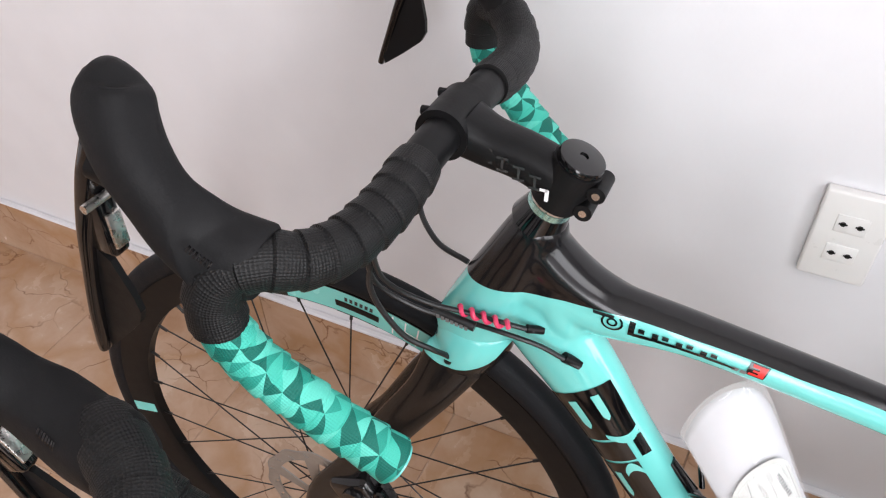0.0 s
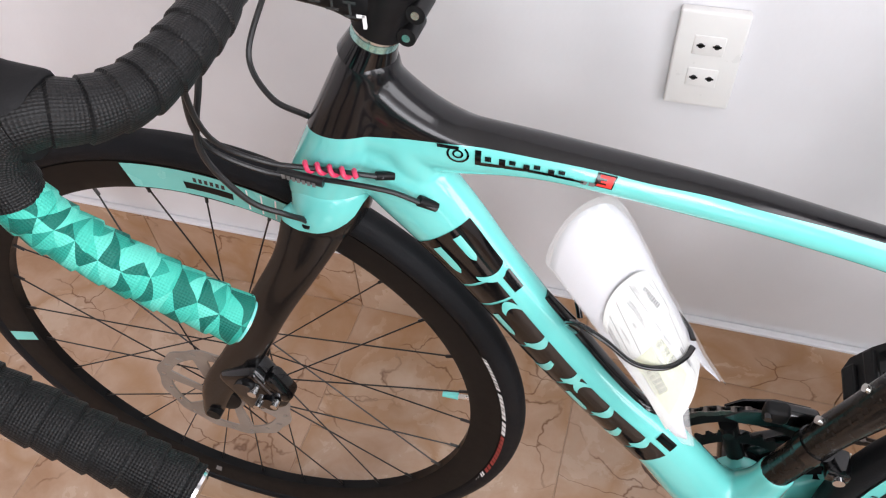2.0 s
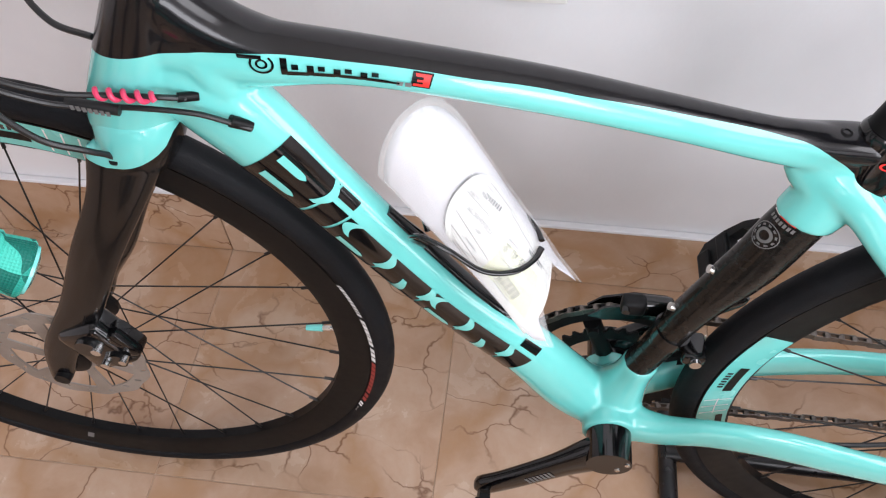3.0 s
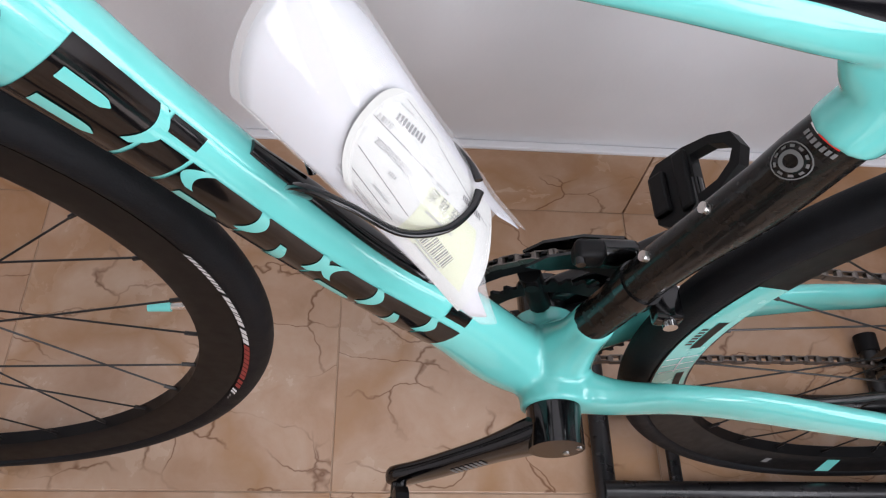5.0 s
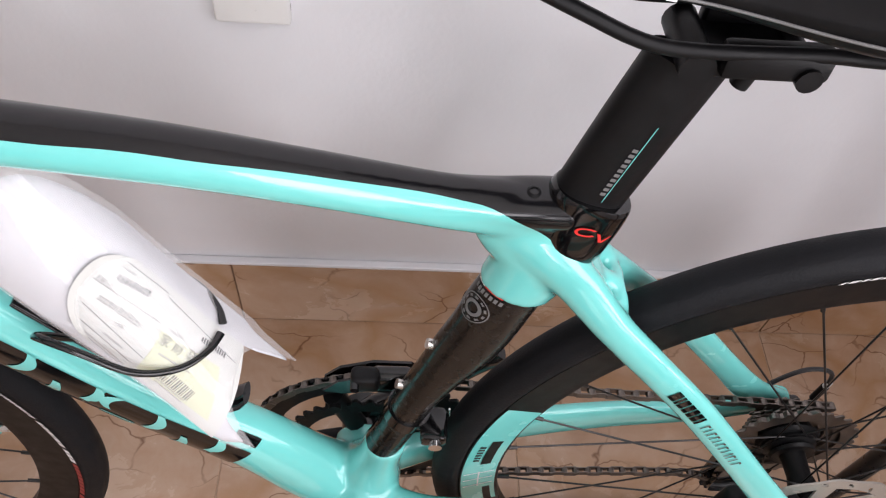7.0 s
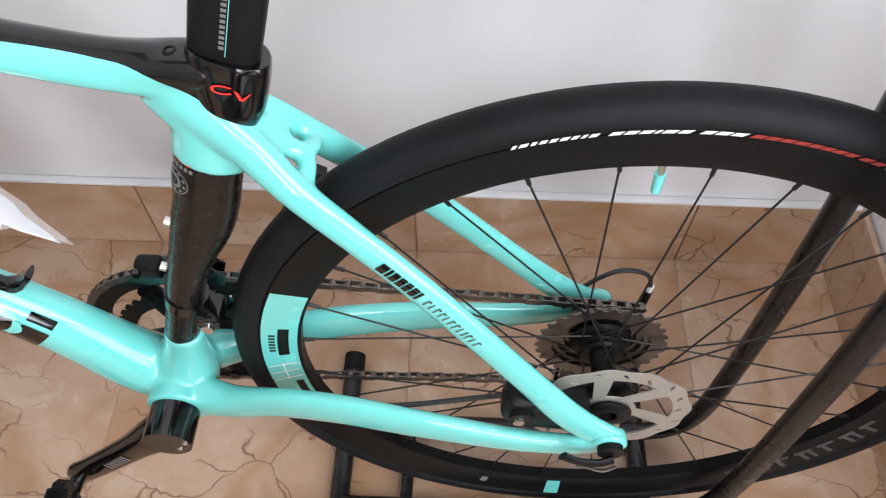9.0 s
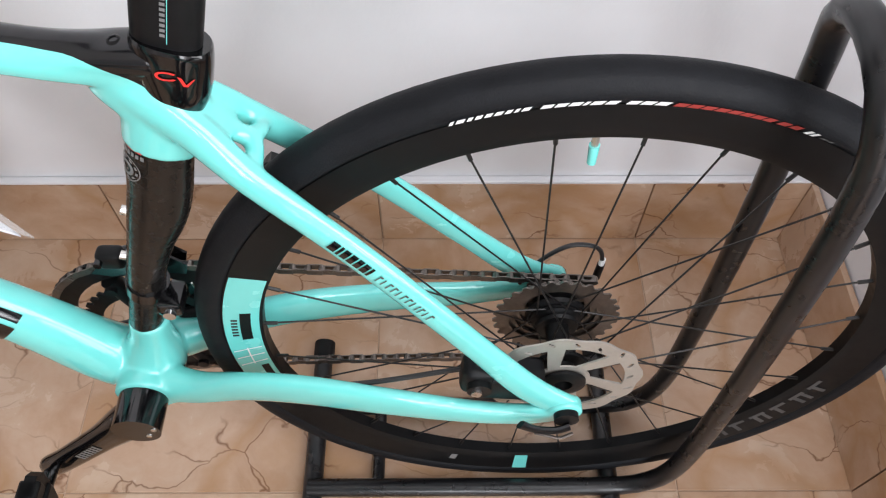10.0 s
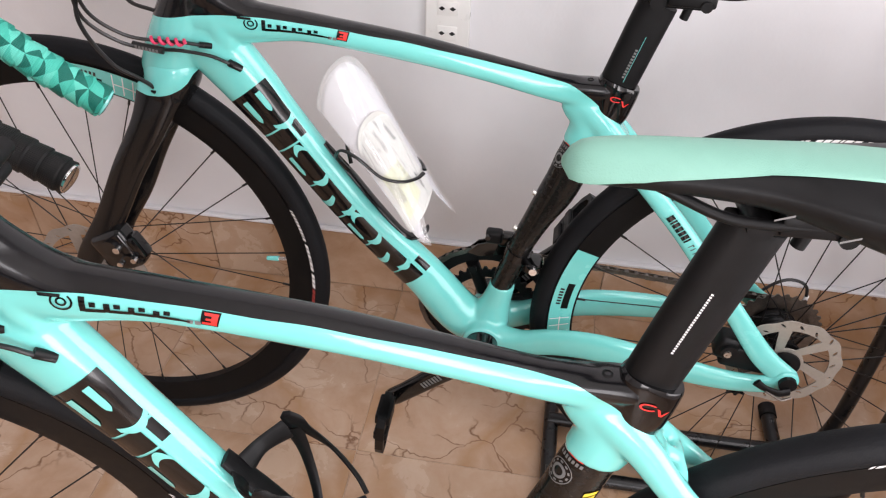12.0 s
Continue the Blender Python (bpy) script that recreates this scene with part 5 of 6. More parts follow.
    # rear derailleur
    bm = box(0.405, 0.447, 0.068, 0.090, 0.285, 0.320, 0.007)
    rod((0.412, 0.062, 0.318), (0.412, 0.092, 0.318), 0.013, 18, bm=bm)
    rod((0.440, 0.050, 0.275), (0.440, 0.086, 0.275), 0.012, 18, bm=bm)
    box(0.376, 0.444, 0.052, 0.055, 0.180, 0.285, 0.006, bm)
    box(0.378, 0.430, 0.038, 0.041, 0.190, 0.275, 0.006, bm)
    der = part("rear_derailleur", bm, M_BLACK_GLOSS, bike, "black rear derailleur")
    for x, z in ((0.425, 0.268), (0.395, 0.196)):
        part("jockey_wheel", shift(toothed(0.020, 11, 0, 0.004, [ring_pts(0, 0, 0.005, 10)], 0.003), x, 0.044, z), M_BLACK, der, smooth=False)
    part("gear_cable", tube([(0.372, 0.068, 0.334), (0.388, 0.072, 0.365), (0.418, 0.076, 0.388), (0.448, 0.078, 0.380), (0.456, 0.079, 0.345), (0.452, 0.079, 0.315)], 0.0024, 30, 8), M_HOSE, bike)
    bm = rod((0.455, 0.079, 0.352), (0.4535, 0.079, 0.328), 0.0042, 10)
    part("barrel_adjuster", bm, M_BLACK, der)
    part("cable_ferrule", rod((0.4555, 0.079, 0.361), (0.455, 0.079, 0.352), 0.0032, 10), M_WHITE, der)
    # front derailleur and its band
    bm = Sweep([(0.0408, 0, 0.4435, 0.0185, 0.0188), (0.0372, 0, 0.4315, 0.0183, 0.0188)], 3, 28).mesh()
    box(0.050, 0.072, -0.026, 0.004, 0.422, 0.438, 0.004, bm)
    fd = part("front_derailleur", bm, M_BLACK_GLOSS, bike, "black front derailleur on a clamp band")
    fd.location = (-0.0045, 0, 0)
    part("link_arm", box(0.008, 0.044, 0.021, 0.036, 0.425, 0.449, 0.006, seg=3), M_BLACK_GLOSS, fd)
    part("link_arm", box(-0.008, 0.016, 0.015, 0.031, 0.434, 0.455, 0.005, seg=3), M_BLACK, fd)
    for y0, x1, z0 in ((0.036, 0.060, 0.395), (0.053, 0.055, 0.390)):
        out = [(-0.034, z0 + 0.004), (-0.020, z0 + 0.020), (0.010, z0 + 0.031), (x1 - 0.012, z0 + 0.030), (x1, z0 + 0.018), (x1 - 0.004, z0 + 0.004), (0.020, z0 + 0.008), (-0.015, z0)]
        part("guide_plate", plate(out, [], y0, y0 + 0.0025), M_BLACK_GLOSS, fd, smooth=False)
    part("band_bolt", rod((0.062, -0.030, 0.430), (0.062, -0.024, 0.430), 0.0055, 12), M_CHROME, fd, "chrome hex bolt")
    part("limit_screw", rod((-0.004, 0.010, 0.448), (-0.004, 0.016, 0.448), 0.0036, 14), M_BLACK_GLOSS, fd)
    part("shift_wire", tube([(0.070, 0.005, 0.43), (0.074, 0.004, 0.39), (0.068, 0.0, 0.345)], 0.0009, 10, 6), M_STEEL, bike)
    part("wire_stop", rod((0.072, 0.002, 0.365), (0.069, 0.0, 0.342), 0.0035, 8), M_BLACK, bike)
    # cranks and pedals
    d = Vector((-0.128 - BB[0], 0, 0.188 - BB[1]))
    for s2, dd in ((-1, d), (1, -d + Vector((-0.013, 0, 0.004)))):
        y = 0.062 * s2
        e = Vector((BB[0], y * 1.12, BB[1])) + dd
        cr = Sweep([(BB[0] - dd.x * 0.03, y * 0.93, BB[1] - dd.z * 0.03, 0.0215, 0.012), (BB[0] + dd.x * 0.12, y, BB[1] + dd.z * 0.12, 0.0215, 0.013), (BB[0] + dd.x * 0.4, y * 1.06, BB[1] + dd.z * 0.4, 0.0165, 0.0095), (BB[0] + dd.x * 0.8, y * 1.12, BB[1] + dd.z * 0.8, 0.0145, 0.0085), (e.x, e.y, e.z, 0.0140, 0.0085), (BB[0] + dd.x * 1.06, e.y, BB[1] + dd.z * 1.06, 0.008, 0.007)], 24, 20, power=3.0)
        bm = cr.mesh()
        rod((BB[0], 0.041 * s2, BB[1]), (BB[0], 0.078 * s2, BB[1]), 0.0235, 28, bm=bm)
        arm = part("crank_arm", bm, M_BLACK_GLOSS, bike, "glossy black crank arm")
        printed(cr, [[(0.42 + 0.028 * k, q + 0.25), (0.438 + 0.028 * k, q + 0.25), (0.438 + 0.028 * k, q - 0.15), (0.42 + 0.028 * k, q - 0.15)] for k in range(7)], M_GREY, "crank_print", arm)
        if s2 < 0:
            for x, z in ((0.010, 0.004), (0.002, -0.010)):
                part("pinch_bolt", rod((BB[0] + x + 0.008, -0.079, BB[1] + z), (BB[0] + x + 0.008, -0.076, BB[1] + z), 0.0028, 10), M_STEEL, arm)
        # clipless pedal hanging nose down
        if s2 < 0:
            px, pz, tilt = e.x - 0.002, e.z, radians(-95)
        else:
            px, pz, tilt = e.x, e.z, radians(62)
        out = [(-0.040, -0.026), (-0.030, -0.034), (0.000, -0.033), (0.028, -0.027), (0.048, -0.017), (0.054, 0.0), (0.048, 0.017), (0.028, 0.027), (0.0, 0.033), (-0.030, 0.034), (-0.040, 0.026)]
        hole = [(0.006, -0.021), (0.026, -0.0185), (0.040, -0.010), (0.0455, 0.0), (0.040, 0.010), (0.026, 0.0185), (0.006, 0.021)]
        bm = plate(out, [hole], -0.006, 0.006)
        box(-0.040, -0.022, -0.011, 0.011, -0.022, 0.022, 0.003, bm)
        box(-0.012, 0.003, -0.010, 0.010, -0.030, 0.030, 0.003, bm)
        ped = part("pedal", bm, M_BLACK, arm, "black clipless pedal", smooth=False)
        ped.matrix_local = Matrix.Translation((px, e.y + 0.052 * s2, pz)) @ Matrix.Rotation(-tilt, 4, 'Y') @ Matrix.Rotation(radians(90), 4, 'X')
        part("pedal_spindle", rod((e.x, e.y, e.z), (px, e.y + 0.05 * s2, pz), 0.0075, 14), M_BLACK_GLOSS, arm)
    if not green_drops:
        for k in range(5):
            printed(st, [[(0.17 + 0.022 * k, q - 0.75), (0.186 + 0.022 * k, q - 0.75), (0.200 + 0.022 * k, q - 0.25), (0.184 + 0.022 * k, q - 0.25)]], M_YELLOW, "striped_tag", seat_tube, 0.0009)
    # bottle cage on the down tube: a spine, two long arms that curl over the bottle's place, a toe
    dv = Vector((0.6036, 0, -0.797))
    nv = Vector((0.797, 0, 0.6036))
    org = Vector((-0.278, 0, 0.597))

    if not green_drops:
        org = org + dv * 0.026

    def on(s, y, h):
        return tuple(org + dv * s + nv * h + Vector((0, y, 0)))
    sink = 0.0025 if green_drops else 0.0
    cage = part("bottle_cage", Sweep([(*on(0.045, 0, 0.031 - sink), 0.003, 0.010 - 2 * sink), (*on(0.10, 0, 0.0325 - sink), 0.0035, 0.013 - 2 * sink), (*on(0.16, 0, 0.0325 - sink), 0.0035, 0.013 - 2 * sink), (*on(0.215, 0, 0.034), 0.004, 0.012 - 2 * sink), (*on(0.224, 0, 0.052), 0.0035, 0.012), (*on(0.222, 0, 0.066), 0.003, 0.010)], 24, 16).mesh(), M_BLACK_GLOSS if green_drops else M_BLACK, bike, "glossy black carbon bottle cage" if green_drops else "satin black carbon bottle cage")
    for s2 in (-1, 1):
        if not green_drops:
            strut = Sweep([(*on(0.066, 0.008 * s2, 0.033), 0.0022, 0.011), (*on(0.068, 0.026 * s2, 0.043), 0.0022, 0.0085), (*on(0.074, 0.042 * s2, 0.064), 0.0022, 0.0105)], 10, 12, tuple(dv)).mesh()
            Sweep([(*on(0.170, 0.009 * s2, 0.033), 0.0022, 0.0050), (*on(0.140, 0.030 * s2, 0.045), 0.0022, 0.0055), (*on(0.105, 0.041 * s2, 0.058), 0.0022, 0.0065), (*on(0.076, 0.0425 * s2, 0.068), 0.0022, 0.0095)], 14, 12, tuple(nv)).mesh(bm=strut)
            Sweep([(*on(0.058, 0.0425 * s2, 0.070), 0.0022, 0.0040), (*on(0.064, 0.0425 * s2, 0.073), 0.0022, 0.0095), (*on(0.084, 0.0415 * s2, 0.079), 0.0022, 0.0110), (*on(0.108, 0.0330 * s2, 0.092), 0.0022, 0.0075), (*on(0.132, 0.0160 * s2, 0.104), 0.0022, 0.0042), (*on(0.145, 0.0030 * s2, 0.109), 0.0020, 0.0035)], 26, 12, tuple(dv)).mesh(bm=strut)
            part("cage_arm", strut, M_BLACK, cage)
            continue
        part("cage_arm", Sweep([(*on(0.090, 0.008 * s2, 0.034), 0.0033, 0.0024), (*on(0.062, 0.024 * s2, 0.044), 0.0030, 0.0020), (*on(0.054, 0.0375 * s2, 0.064), 0.0029, 0.0018), (*on(0.074, 0.0430 * s2, 0.078), 0.0028, 0.0018), (*on(0.108, 0.0430 * s2, 0.086), 0.0026, 0.0018), (*on(0.130, 0.0345 * s2, 0.101), 0.0025, 0.0018), (*on(0.142, 0.0180 * s2, 0.112), 0.0023, 0.0018), (*on(0.1455, 0.0040 * s2, 0.1165), 0.0030, 0.0018)], 40, 14, tuple(dv), free=True).mesh(), M_BLACK_GLOSS, cage)
    if not green_drops:
        # this bar is turned up in its clamp
        bar.matrix_basis = Matrix.Translation(b2_clamp) @ Matrix.Rotation(radians(-12), 4, 'Y') @ Matrix.Translation(-b2_clamp)
    if steer:
        turn = Matrix.Translation(foot) @ Matrix.Rotation(radians(steer), 4, ax) @ Matrix.Translation(-foot)
        for ob in (stem, bar, fork, fw):
            ob.matrix_basis = turn @ ob.matrix_basis
    return bike


LEAN = math.degrees(math.atan(0.05))
bike_a = bicycle("road_bicycle", "celeste and black road bicycle with printed green bar tape", pose(0, -0.0169, 0, -LEAN), True)
bike_b = bicycle("road_bicycle", "second celeste and black road bicycle with black bar tape", pose(0.0229, -0.4883, 0, 0, 0, 3.07) @ pose(0, 0, 0, -5.45) @ Matrix.Scale(0.997, 4), False, 7.0)

# ---- wheel stand ----
stand = tagged(new("wheel_stand"), "black tubular floor stand holding the bicycle's rear wheel", "bicycle stand")
loop = [(x + 0.012 * min(1, max(0, (x - 0.3) / 0.2)), y, z) for x, y, z in [(0.12, -0.052, 0.020), (0.30, -0.052, 0.020), (0.48, -0.052, 0.022), (0.535, -0.052, 0.040), (0.560, -0.052, 0.100), (0.562, -0.052, 0.250), (0.553, -0.051, 0.480), (0.540, -0.050, 0.640), (0.530, -0.040, 0.695), (0.526, -0.015, 0.716), (0.526, 0.020, 0.716), (0.530, 0.046, 0.695), (0.540, 0.056, 0.640), (0.553, 0.057, 0.480), (0.562, 0.058, 0.250), (0.560, 0.058, 0.100), (0.535, 0.058, 0.040), (0.48, 0.058, 0.022), (0.30, 0.058, 0.020), (0.12, 0.058, 0.020)]]
part("loop_tube", tube(loop, 0.0115, 120, 16), M_STAND, stand, "bent black tube loop")
for x0 in (0.125, 0.508):
    bar0 = part("foot_tube", rod((x0, -0.20, 0.0125), (x0, 0.145, 0.0125), 0.0125, 18), M_STAND, stand)
    for y0 in (-0.20, 0.145):
        part("end_cap", rod((x0, y0 - 0.012, 0.0135), (x0, y0 + 0.012, 0.0135), 0.0145, 18), M_RUBBER, bar0, "black rubber end cap")
part("link_tube", rod((0.21, -0.052, 0.020), (0.21, 0.058, 0.020), 0.008, 14), M_STAND, stand)

# ---- rolled papers in a clear sleeve ----
papers = tagged(new("document_sleeve"), "rolled white papers in a clear sleeve in the bottle cage", "papers")
papers.matrix_world = pose(0, -0.0169, 0, -LEAN)
dv = Vector((0.6036, 0, -0.797))
nv = Vector((0.797, 0, 0.6036))
org = Vector((-0.278, 0, 0.597))
FLAT = radians(112)


def rolled(s, a, r):
    """A point on the roll: s along the tube, angle a round it from the near side over the top; past FLAT the sheet runs straight. The roll opens towards its head and leans to the wall."""
    k = r / 0.0365
    w = min(1.12, max(0.0, (0.190 - s) / 0.2035))
    mid = 0.0743 + 0.0011 * w
    rh, ry = k * (0.0321 + 0.0229 * w), k * (0.0493 - 0.0196 * w)
    b2 = min(a, FLAT)
    past = a - b2
    h = rh * (math.sin(b2) + past * math.cos(b2))
    y = -0.0014 + 0.0178 * w + ry * (past * math.sin(b2) - math.cos(b2))
    return org + dv * s + nv * (mid + h) + Vector((0, y, 0))


def swell(s, a):
    """Slow waves of the sheets."""
    return 1 + 0.012 * math.sin(3.1 * a + 40 * s) + 0.008 * math.sin(7 * a - 25 * s)


def roll(name, r, s_top, s_end, a0, a1, material, label, n=72, m=24, thick=0.0005):
    bm = bmesh.new()
    g = []
    for i in range(n + 1):
        row = []
        for j in range(m + 1):
            k = j / m
            a = a0(k) + (a1 - a0(k)) * i / n
            s = s_top(i / n) * (1 - k) + s_end(i / n) * k
            row.append(bm.verts.new(rolled(s, a, r * swell(s, a))))
        g.append(row)
    for i in range(n):
        for j in range(m):
            bm.faces.new((g[i][j], g[i + 1][j], g[i + 1][j + 1], g[i][j + 1]))
    ob = part(name, bm, material, papers, label)
    so = ob.modifiers.new("thick", 'SOLIDIFY')
    so.thickness, so.offset = thick, 0.0
    return ob


def lower(f):
    """The lower edge: a short near corner, a notch, and a long far corner."""
    rows = ((0.0, 0.205), (0.09, 0.216), (0.19, 0.194), (0.30, 0.174), (0.466, 0.167), (0.63, 0.167), (0.737, 0.178), (0.868, 0.228), (0.95, 0.190), (1.0, 0.180))
    return float(np.interp(f, [p[0] for p in rows], [p[1] for p in rows]))


def upper(f):
    """The upper edge, cut a little on the slant and bowed."""
    m = radians(-14 + 141 * f) - 1.0
    return -0.0255 + 0.0198 * m + 0.0357 * m * m


roll("paper_roll", 0.0365, upper, lambda f: lower(f) - 0.004, lambda k: radians(-14 + 17 * k), radians(127), M_PAPER, "bundle of rolled white papers")
roll("paper_roll", 0.0352, lambda f: upper(0.12 + 0.72 * f) + 0.006 + 0.003 * math.sin(9 * f), lambda f: 0.155, lambda k: radians(2), radians(104), M_PAPER, "inner rolled white sheet")
roll("paper_roll", 0.0340, lambda f: upper(0.16 + 0.62 * f) + 0.012 + 0.003 * math.sin(6 * f), lambda f: 0.150, lambda k: radians(8), radians(98), M_PAPER, "inner rolled white sheet")
roll("clear_sleeve", 0.0384, lambda f: upper(f) - 0.006, lambda f: lower(f) + 0.006, lambda k: radians(-14 + 20 * k), radians(131), M_SLEEVE, "clear glossy plastic sleeve")


def laid(s):
    """Where the slip and its print lie along the roll, drawn down towards the cage at the head."""
    return s + 0.024 * max(0.0, 1.0 - (s - 0.02) / 0.14)


def sheet(name, corners, material, r, label="", nu=10, nv=10):
    """A flat piece laid on the roll: corners (s, degrees) in order round it."""
    bm = bmesh.new()
    c = [np.array((laid(p[0]), radians(p[1] - 19))) for p in corners]
    g = []
    for i in range(nu + 1):
        e0, e1 = c[0] + (c[1] - c[0]) * i / nu, c[3] + (c[2] - c[3]) * i / nu
        g.append([])
        for j in range(nv + 1):
            p = e0 + (e1 - e0) * j / nv
            g[i].append(bm.verts.new(rolled(p[0], p[1], r * swell(p[0], p[1]))))
    for i in range(nu):
        for j in range(nv):
            bm.faces.new((g[i][j], g[i + 1][j], g[i + 1][j + 1], g[i][j + 1]))
    return part(name, bm, material, papers if name in ("delivery_slip", "curled_slip") else slip, label)


def line(s0, a0, s1, a1, wide=0.0004, material=None):
    w = math.degrees(wide / 0.037) / 2
    return sheet("print_bar", [(s0, a0 - w), (s1, a1 - w), (s1, a1 + w), (s0, a0 + w)], material or M_INK, 0.0374, nu=10, nv=1)


def lettering(body, s0, a0, s1, a1, size):
    """Writing bent onto the roll, running along it."""
    cu = bpy.data.curves.new("lettering", 'FONT')
    cu.body, cu.size = body, size
    tmp = new("lettering_source", cu)
    me2 = bpy.data.meshes.new_from_object(tmp.evaluated_get(bpy.context.evaluated_depsgraph_get()))
    bpy.data.objects.remove(tmp)
    wide = max(v.co.x for v in me2.vertices)
    bm = bmesh.new()
    bm.from_mesh(me2)
    bpy.data.meshes.remove(me2)
    for v in bm.verts:
        k = v.co.x / wide
        a = radians(a0 - 19 + (a1 - a0) * k) + v.co.y / 0.040
        s = laid(s0 + (s1 - s0) * k)
        v.co = rolled(s, a, 0.03745 * swell(s, a))
    return part("lettering", bm, M_INK, slip)


def slip_head(f):
    """Where the slip's arched head lies, across it."""
    return 0.020 + 0.038 * abs(2 * f - 1) ** 2.4


bm = bmesh.new()
g = []
for i in range(25):
    f = i / 24
    g.append([])
    for j in range(17):
        k = j / 16
        s1 = laid(slip_head(f)) * (1 - k) + (0.190 - 0.016 * f) * k
        a1 = radians((3 + 82 * f) * (1 - k) + (-2 + 96 * f) * k)
        g[i].append(bm.verts.new(rolled(s1, a1, 0.0370 * swell(s1, a1))))
for i in range(24):
    for j in range(16):
        bm.faces.new((g[i][j], g[i + 1][j], g[i + 1][j + 1], g[i][j + 1]))
slip = part("delivery_slip", bm, M_SLIP, papers, "printed white delivery slip")
# the slip's curled head, a low arch standing off the sheet
bm = bmesh.new()
g = []
for i in range(25):
    a = radians(1 + 86 * i / 24)
    bow = math.sin(math.pi * i / 24) ** 0.6
    g.append([bm.verts.new(rolled(laid(slip_head(i / 24)) - 0.004 + 0.003 * j, a, 0.0370 * swell(0.03, a) + 0.0035 * (1 - j / 3) * bow + 0.0002)) for j in range(4)])
for i in range(24):
    for j in range(3):
        bm.faces.new((g[i][j], g[i + 1][j], g[i + 1][j + 1], g[i][j + 1]))
part("curled_edge", bm, M_SLIP, slip, "curled upper edge of the slip")
sheet("yellow_label", [(0.102, 28), (0.176, 33), (0.158, 80), (0.094, 70)], M_LABEL, 0.0372, "pale yellow label with a bar code")
for s0, a0, s1, a1 in ((0.026, 65.5, 0.092, 74.5), (0.033, 45, 0.098, 41), (0.033, 33, 0.094, 29), (0.086, 96, 0.170, 93), (0.040, 95, 0.084, 99), (0.094, 70, 0.100, 40), (0.027, 64, 0.033, 30)):
    line(s0, a0, s1, a1)
for s0, a0, s1, a1, wd in ((0.040, 79.5, 0.0705, 86.5, 0.0042), (0.0375, 88, 0.052, 91, 0.0011), (0.062, 50, 0.070, 51, 0.0022), (0.062, 36, 0.082, 35.5, 0.0014), (0.036, 27, 0.094, 22, 0.0014), (0.038, 24, 0.090, 20, 0.0010), (0.130, 88.5, 0.160, 92, 0.0034), (0.098, 74.5, 0.114, 77, 0.0016), (0.104, 54, 0.136, 59, 0.0014), (0.112, 34, 0.150, 33.5, 0.0012), (0.120, 30.5, 0.150, 30.2, 0.0012)):
    # broken into short strokes, as unreadable print
    n = max(3, int((s1 - s0) / (wd * 0.75)))
    for k in range(n):
        f0, f1 = k / n, (k + 0.66) / n
        line(s0 + (s1 - s0) * f0, a0 + (a1 - a0) * f0, s0 + (s1 - s0) * f1, a0 + (a1 - a0) * f1, wd * (1.0 if k % 3 else 0.8), M_PRINT if wd > 0.003 else M_FADED)
lettering("2022\u5e7401\u670822\u65e5(\u571f)", 0.0385, 54.5, 0.0770, 59.5, 0.0046)
lettering("\u304a\u5c4a\u3051\u65e5", 0.0275, 66.5, 0.0420, 69.5, 0.0034)
lettering("\u5bb6 \u8ca1 \u767a", 0.0965, 60.5, 0.1330, 67.0, 0.0080)
for i in range(16):
    s0 = 0.1180 + 0.0022 * i
    line(s0, 42, s0 + (0.0013 if i % 3 else 0.0007), 42, 0.0085)

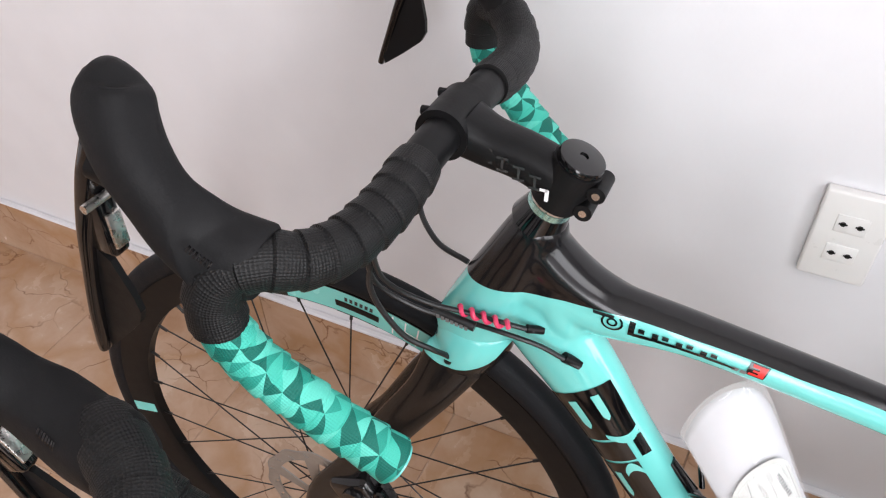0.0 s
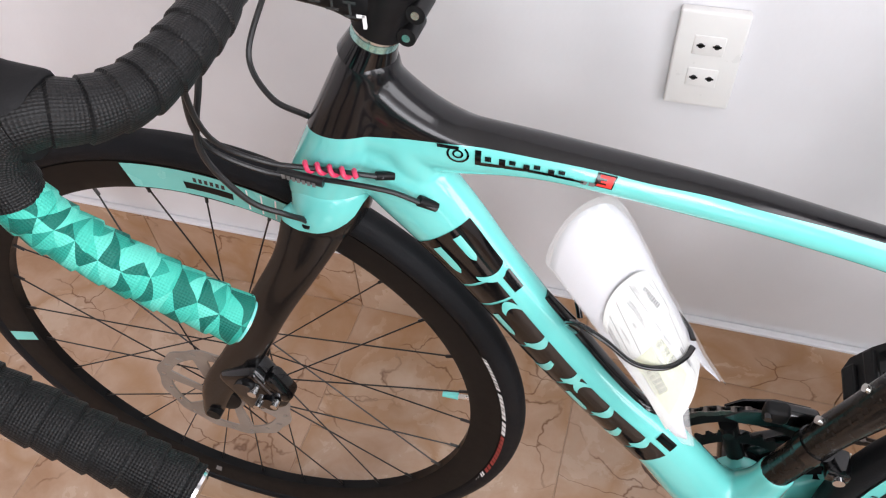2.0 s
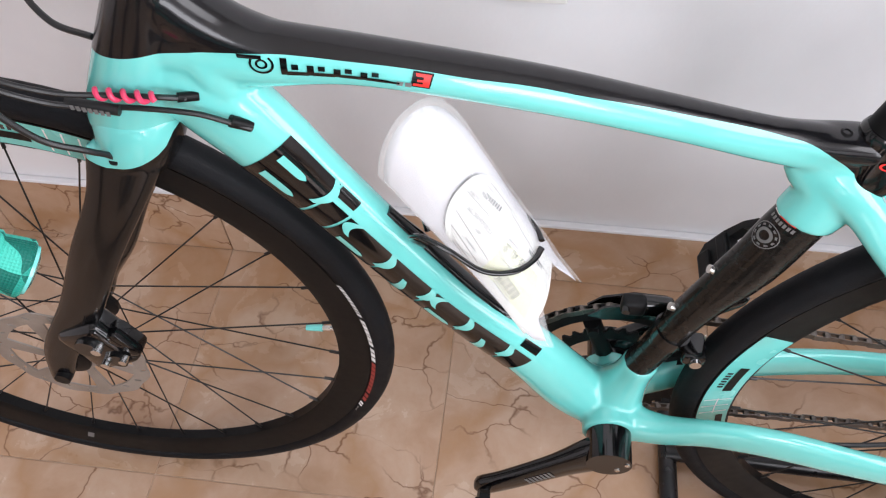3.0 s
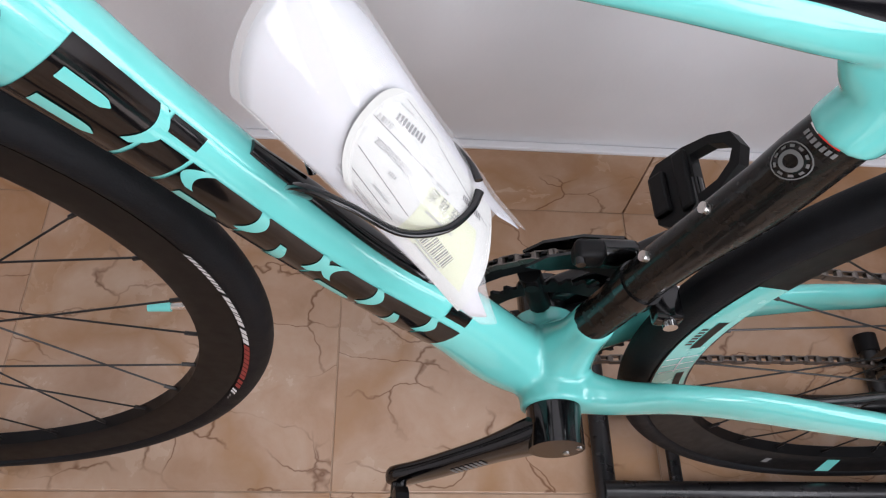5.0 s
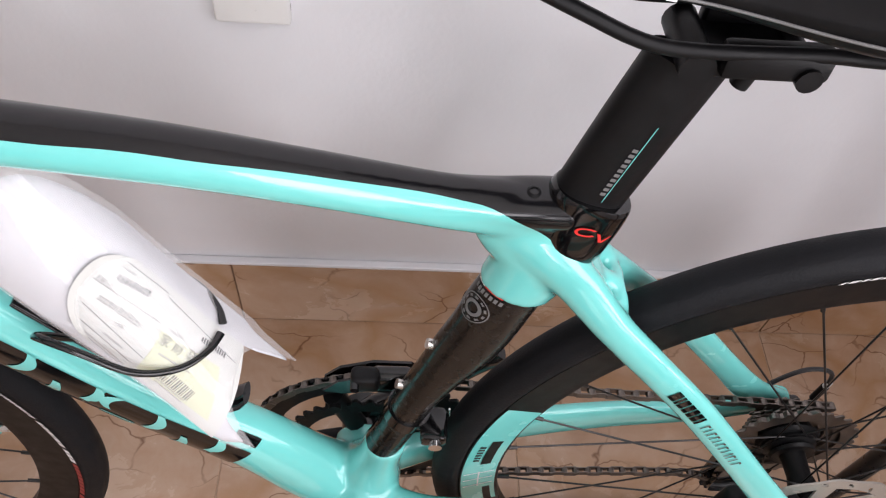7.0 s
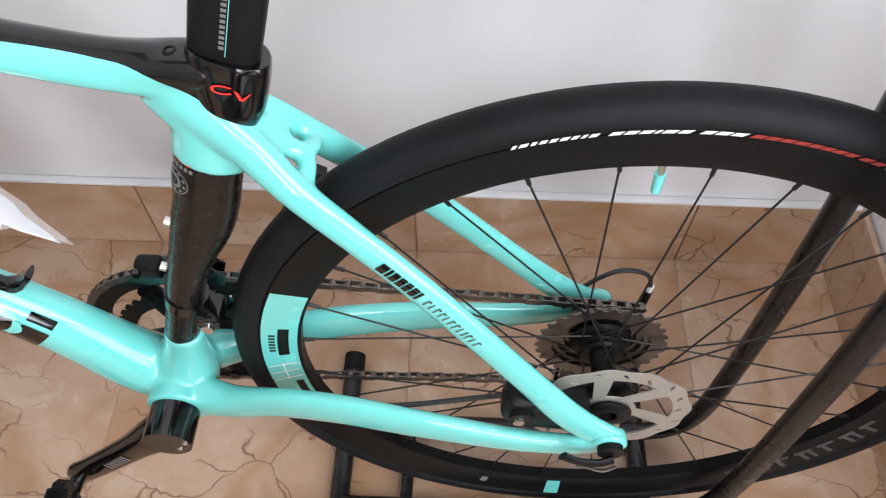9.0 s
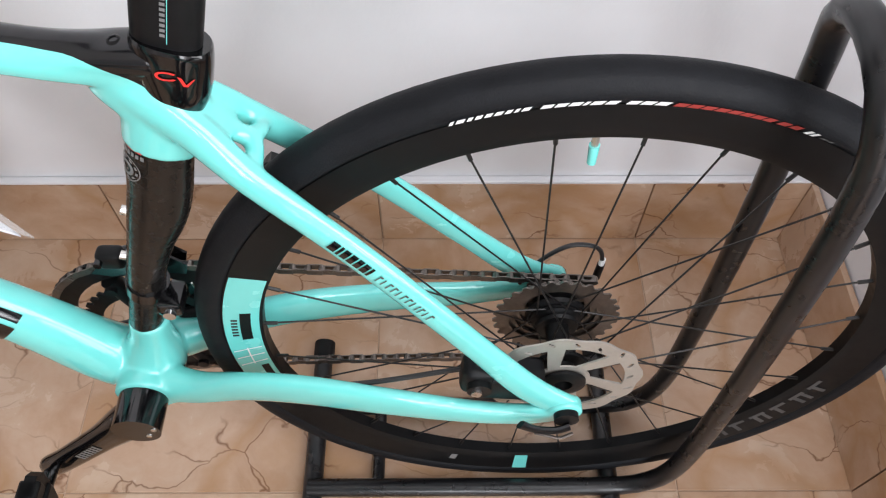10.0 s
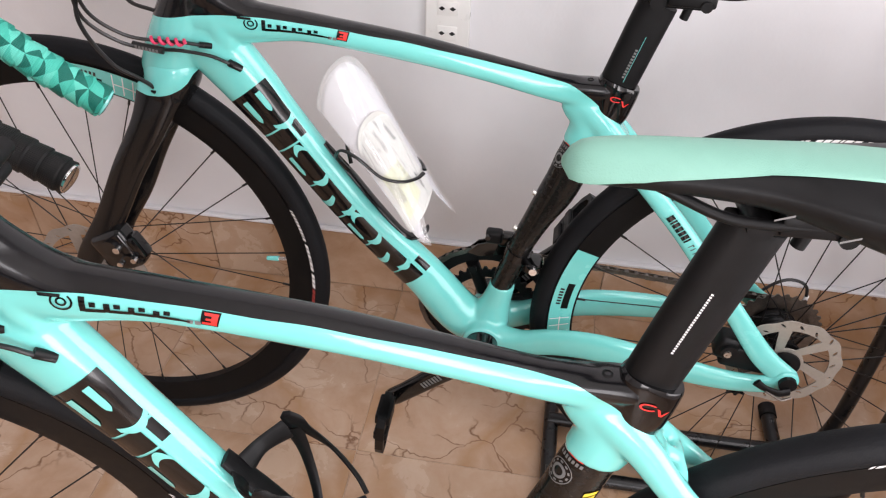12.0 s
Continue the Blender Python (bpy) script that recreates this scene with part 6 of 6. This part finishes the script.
# ---- socket on the wall ----
SX, SZ = -0.1205, 0.6055
outlet = tagged(part("wall_socket", box(SX - 0.0355, SX + 0.0355, WALL_Y - 0.0135, WALL_Y - 0.0002, SZ - 0.060, SZ + 0.060, 0.003, seg=3), M_PLASTIC), "white double two-pin wall socket plate", "wall socket")
for dz in (0.0205, -0.0205):
    ins = part("socket_insert", box(SX - 0.0165, SX + 0.0165, WALL_Y - 0.0148, WALL_Y - 0.010, SZ + dz - 0.012, SZ + dz + 0.012, 0.0015), M_PLASTIC, outlet)
    # Dark pieces on the face stand in for the shade inside the pin openings.
    for dx in (-0.0085, 0.0085):
        part("socket_hole", rod((SX + dx, WALL_Y - 0.0152, SZ + dz), (SX + dx, WALL_Y - 0.0120, SZ + dz), 0.0032, 12), M_SLOT_SHADE, ins)
        part("socket_slot", box(SX + dx - 0.0045, SX + dx + 0.0045, WALL_Y - 0.0152, WALL_Y - 0.012, SZ + dz - 0.0011, SZ + dz + 0.0011), M_SLOT_SHADE, ins, smooth=False)

# ---- tiles ----
TILE = 0.4
X0 = 0.20


def tile_mesh(w, d, h, name):
    bm = box(-w / 2, w / 2, -d / 2, d / 2, -h, 0, 0.0007, seg=1)
    me2 = bpy.data.meshes.new(name)
    bm.to_mesh(me2)
    bm.free()
    return me2


tm = tile_mesh(TILE - 0.0016, TILE - 0.0016, 0.008, "floor_tile")
tm.materials.append(M_TILE)
for i in range(-8, 2):
    for j in range(0, 9):
        cx, cy = X0 + (i + 0.5) * TILE, WALL_Y - 0.010 - (j + 0.5) * TILE
        t = new("floor_tile", tm)
        t.parent = floor
        t.location = (cx, cy, 0)
skirt = structure("skirting", box(WEST_X, EAST_X, WALL_Y - 0.005, WALL_Y - 0.0005, 0.0, 0.134), M_GROUT, "brown marble-look tile skirting along the wall", "skirting")
structure("trim", box(WEST_X, EAST_X - 0.012, WALL_Y - 0.0125, WALL_Y - 0.0004, 0.1405, 0.1470, 0.0025), M_WALL, "uneven white caulk line over the skirting", "trim")
sm = tile_mesh(TILE - 0.002, 0.139, 0.009, "skirting_tile")
sm.materials.append(M_SKIRT)
for i in range(-8, 2):
    cx = X0 + (i + 0.5) * TILE
    if cx + TILE / 2 > EAST_X + 0.2:
        continue
    t = new("skirting_tile", sm)
    t.parent = skirt
    t.matrix_local = Matrix.Translation((cx, WALL_Y - 0.0115, 0.070)) @ Matrix.Rotation(radians(90), 4, 'X')
for j in range(8):
    t = new("skirting_tile", sm)
    t.parent = skirt
    t.matrix_local = Matrix.Translation((EAST_X - 0.0115, WALL_Y - 0.012 - (j + 0.5) * TILE, 0.070)) @ Matrix.Rotation(radians(-90), 4, 'Z') @ Matrix.Rotation(radians(90), 4, 'X')
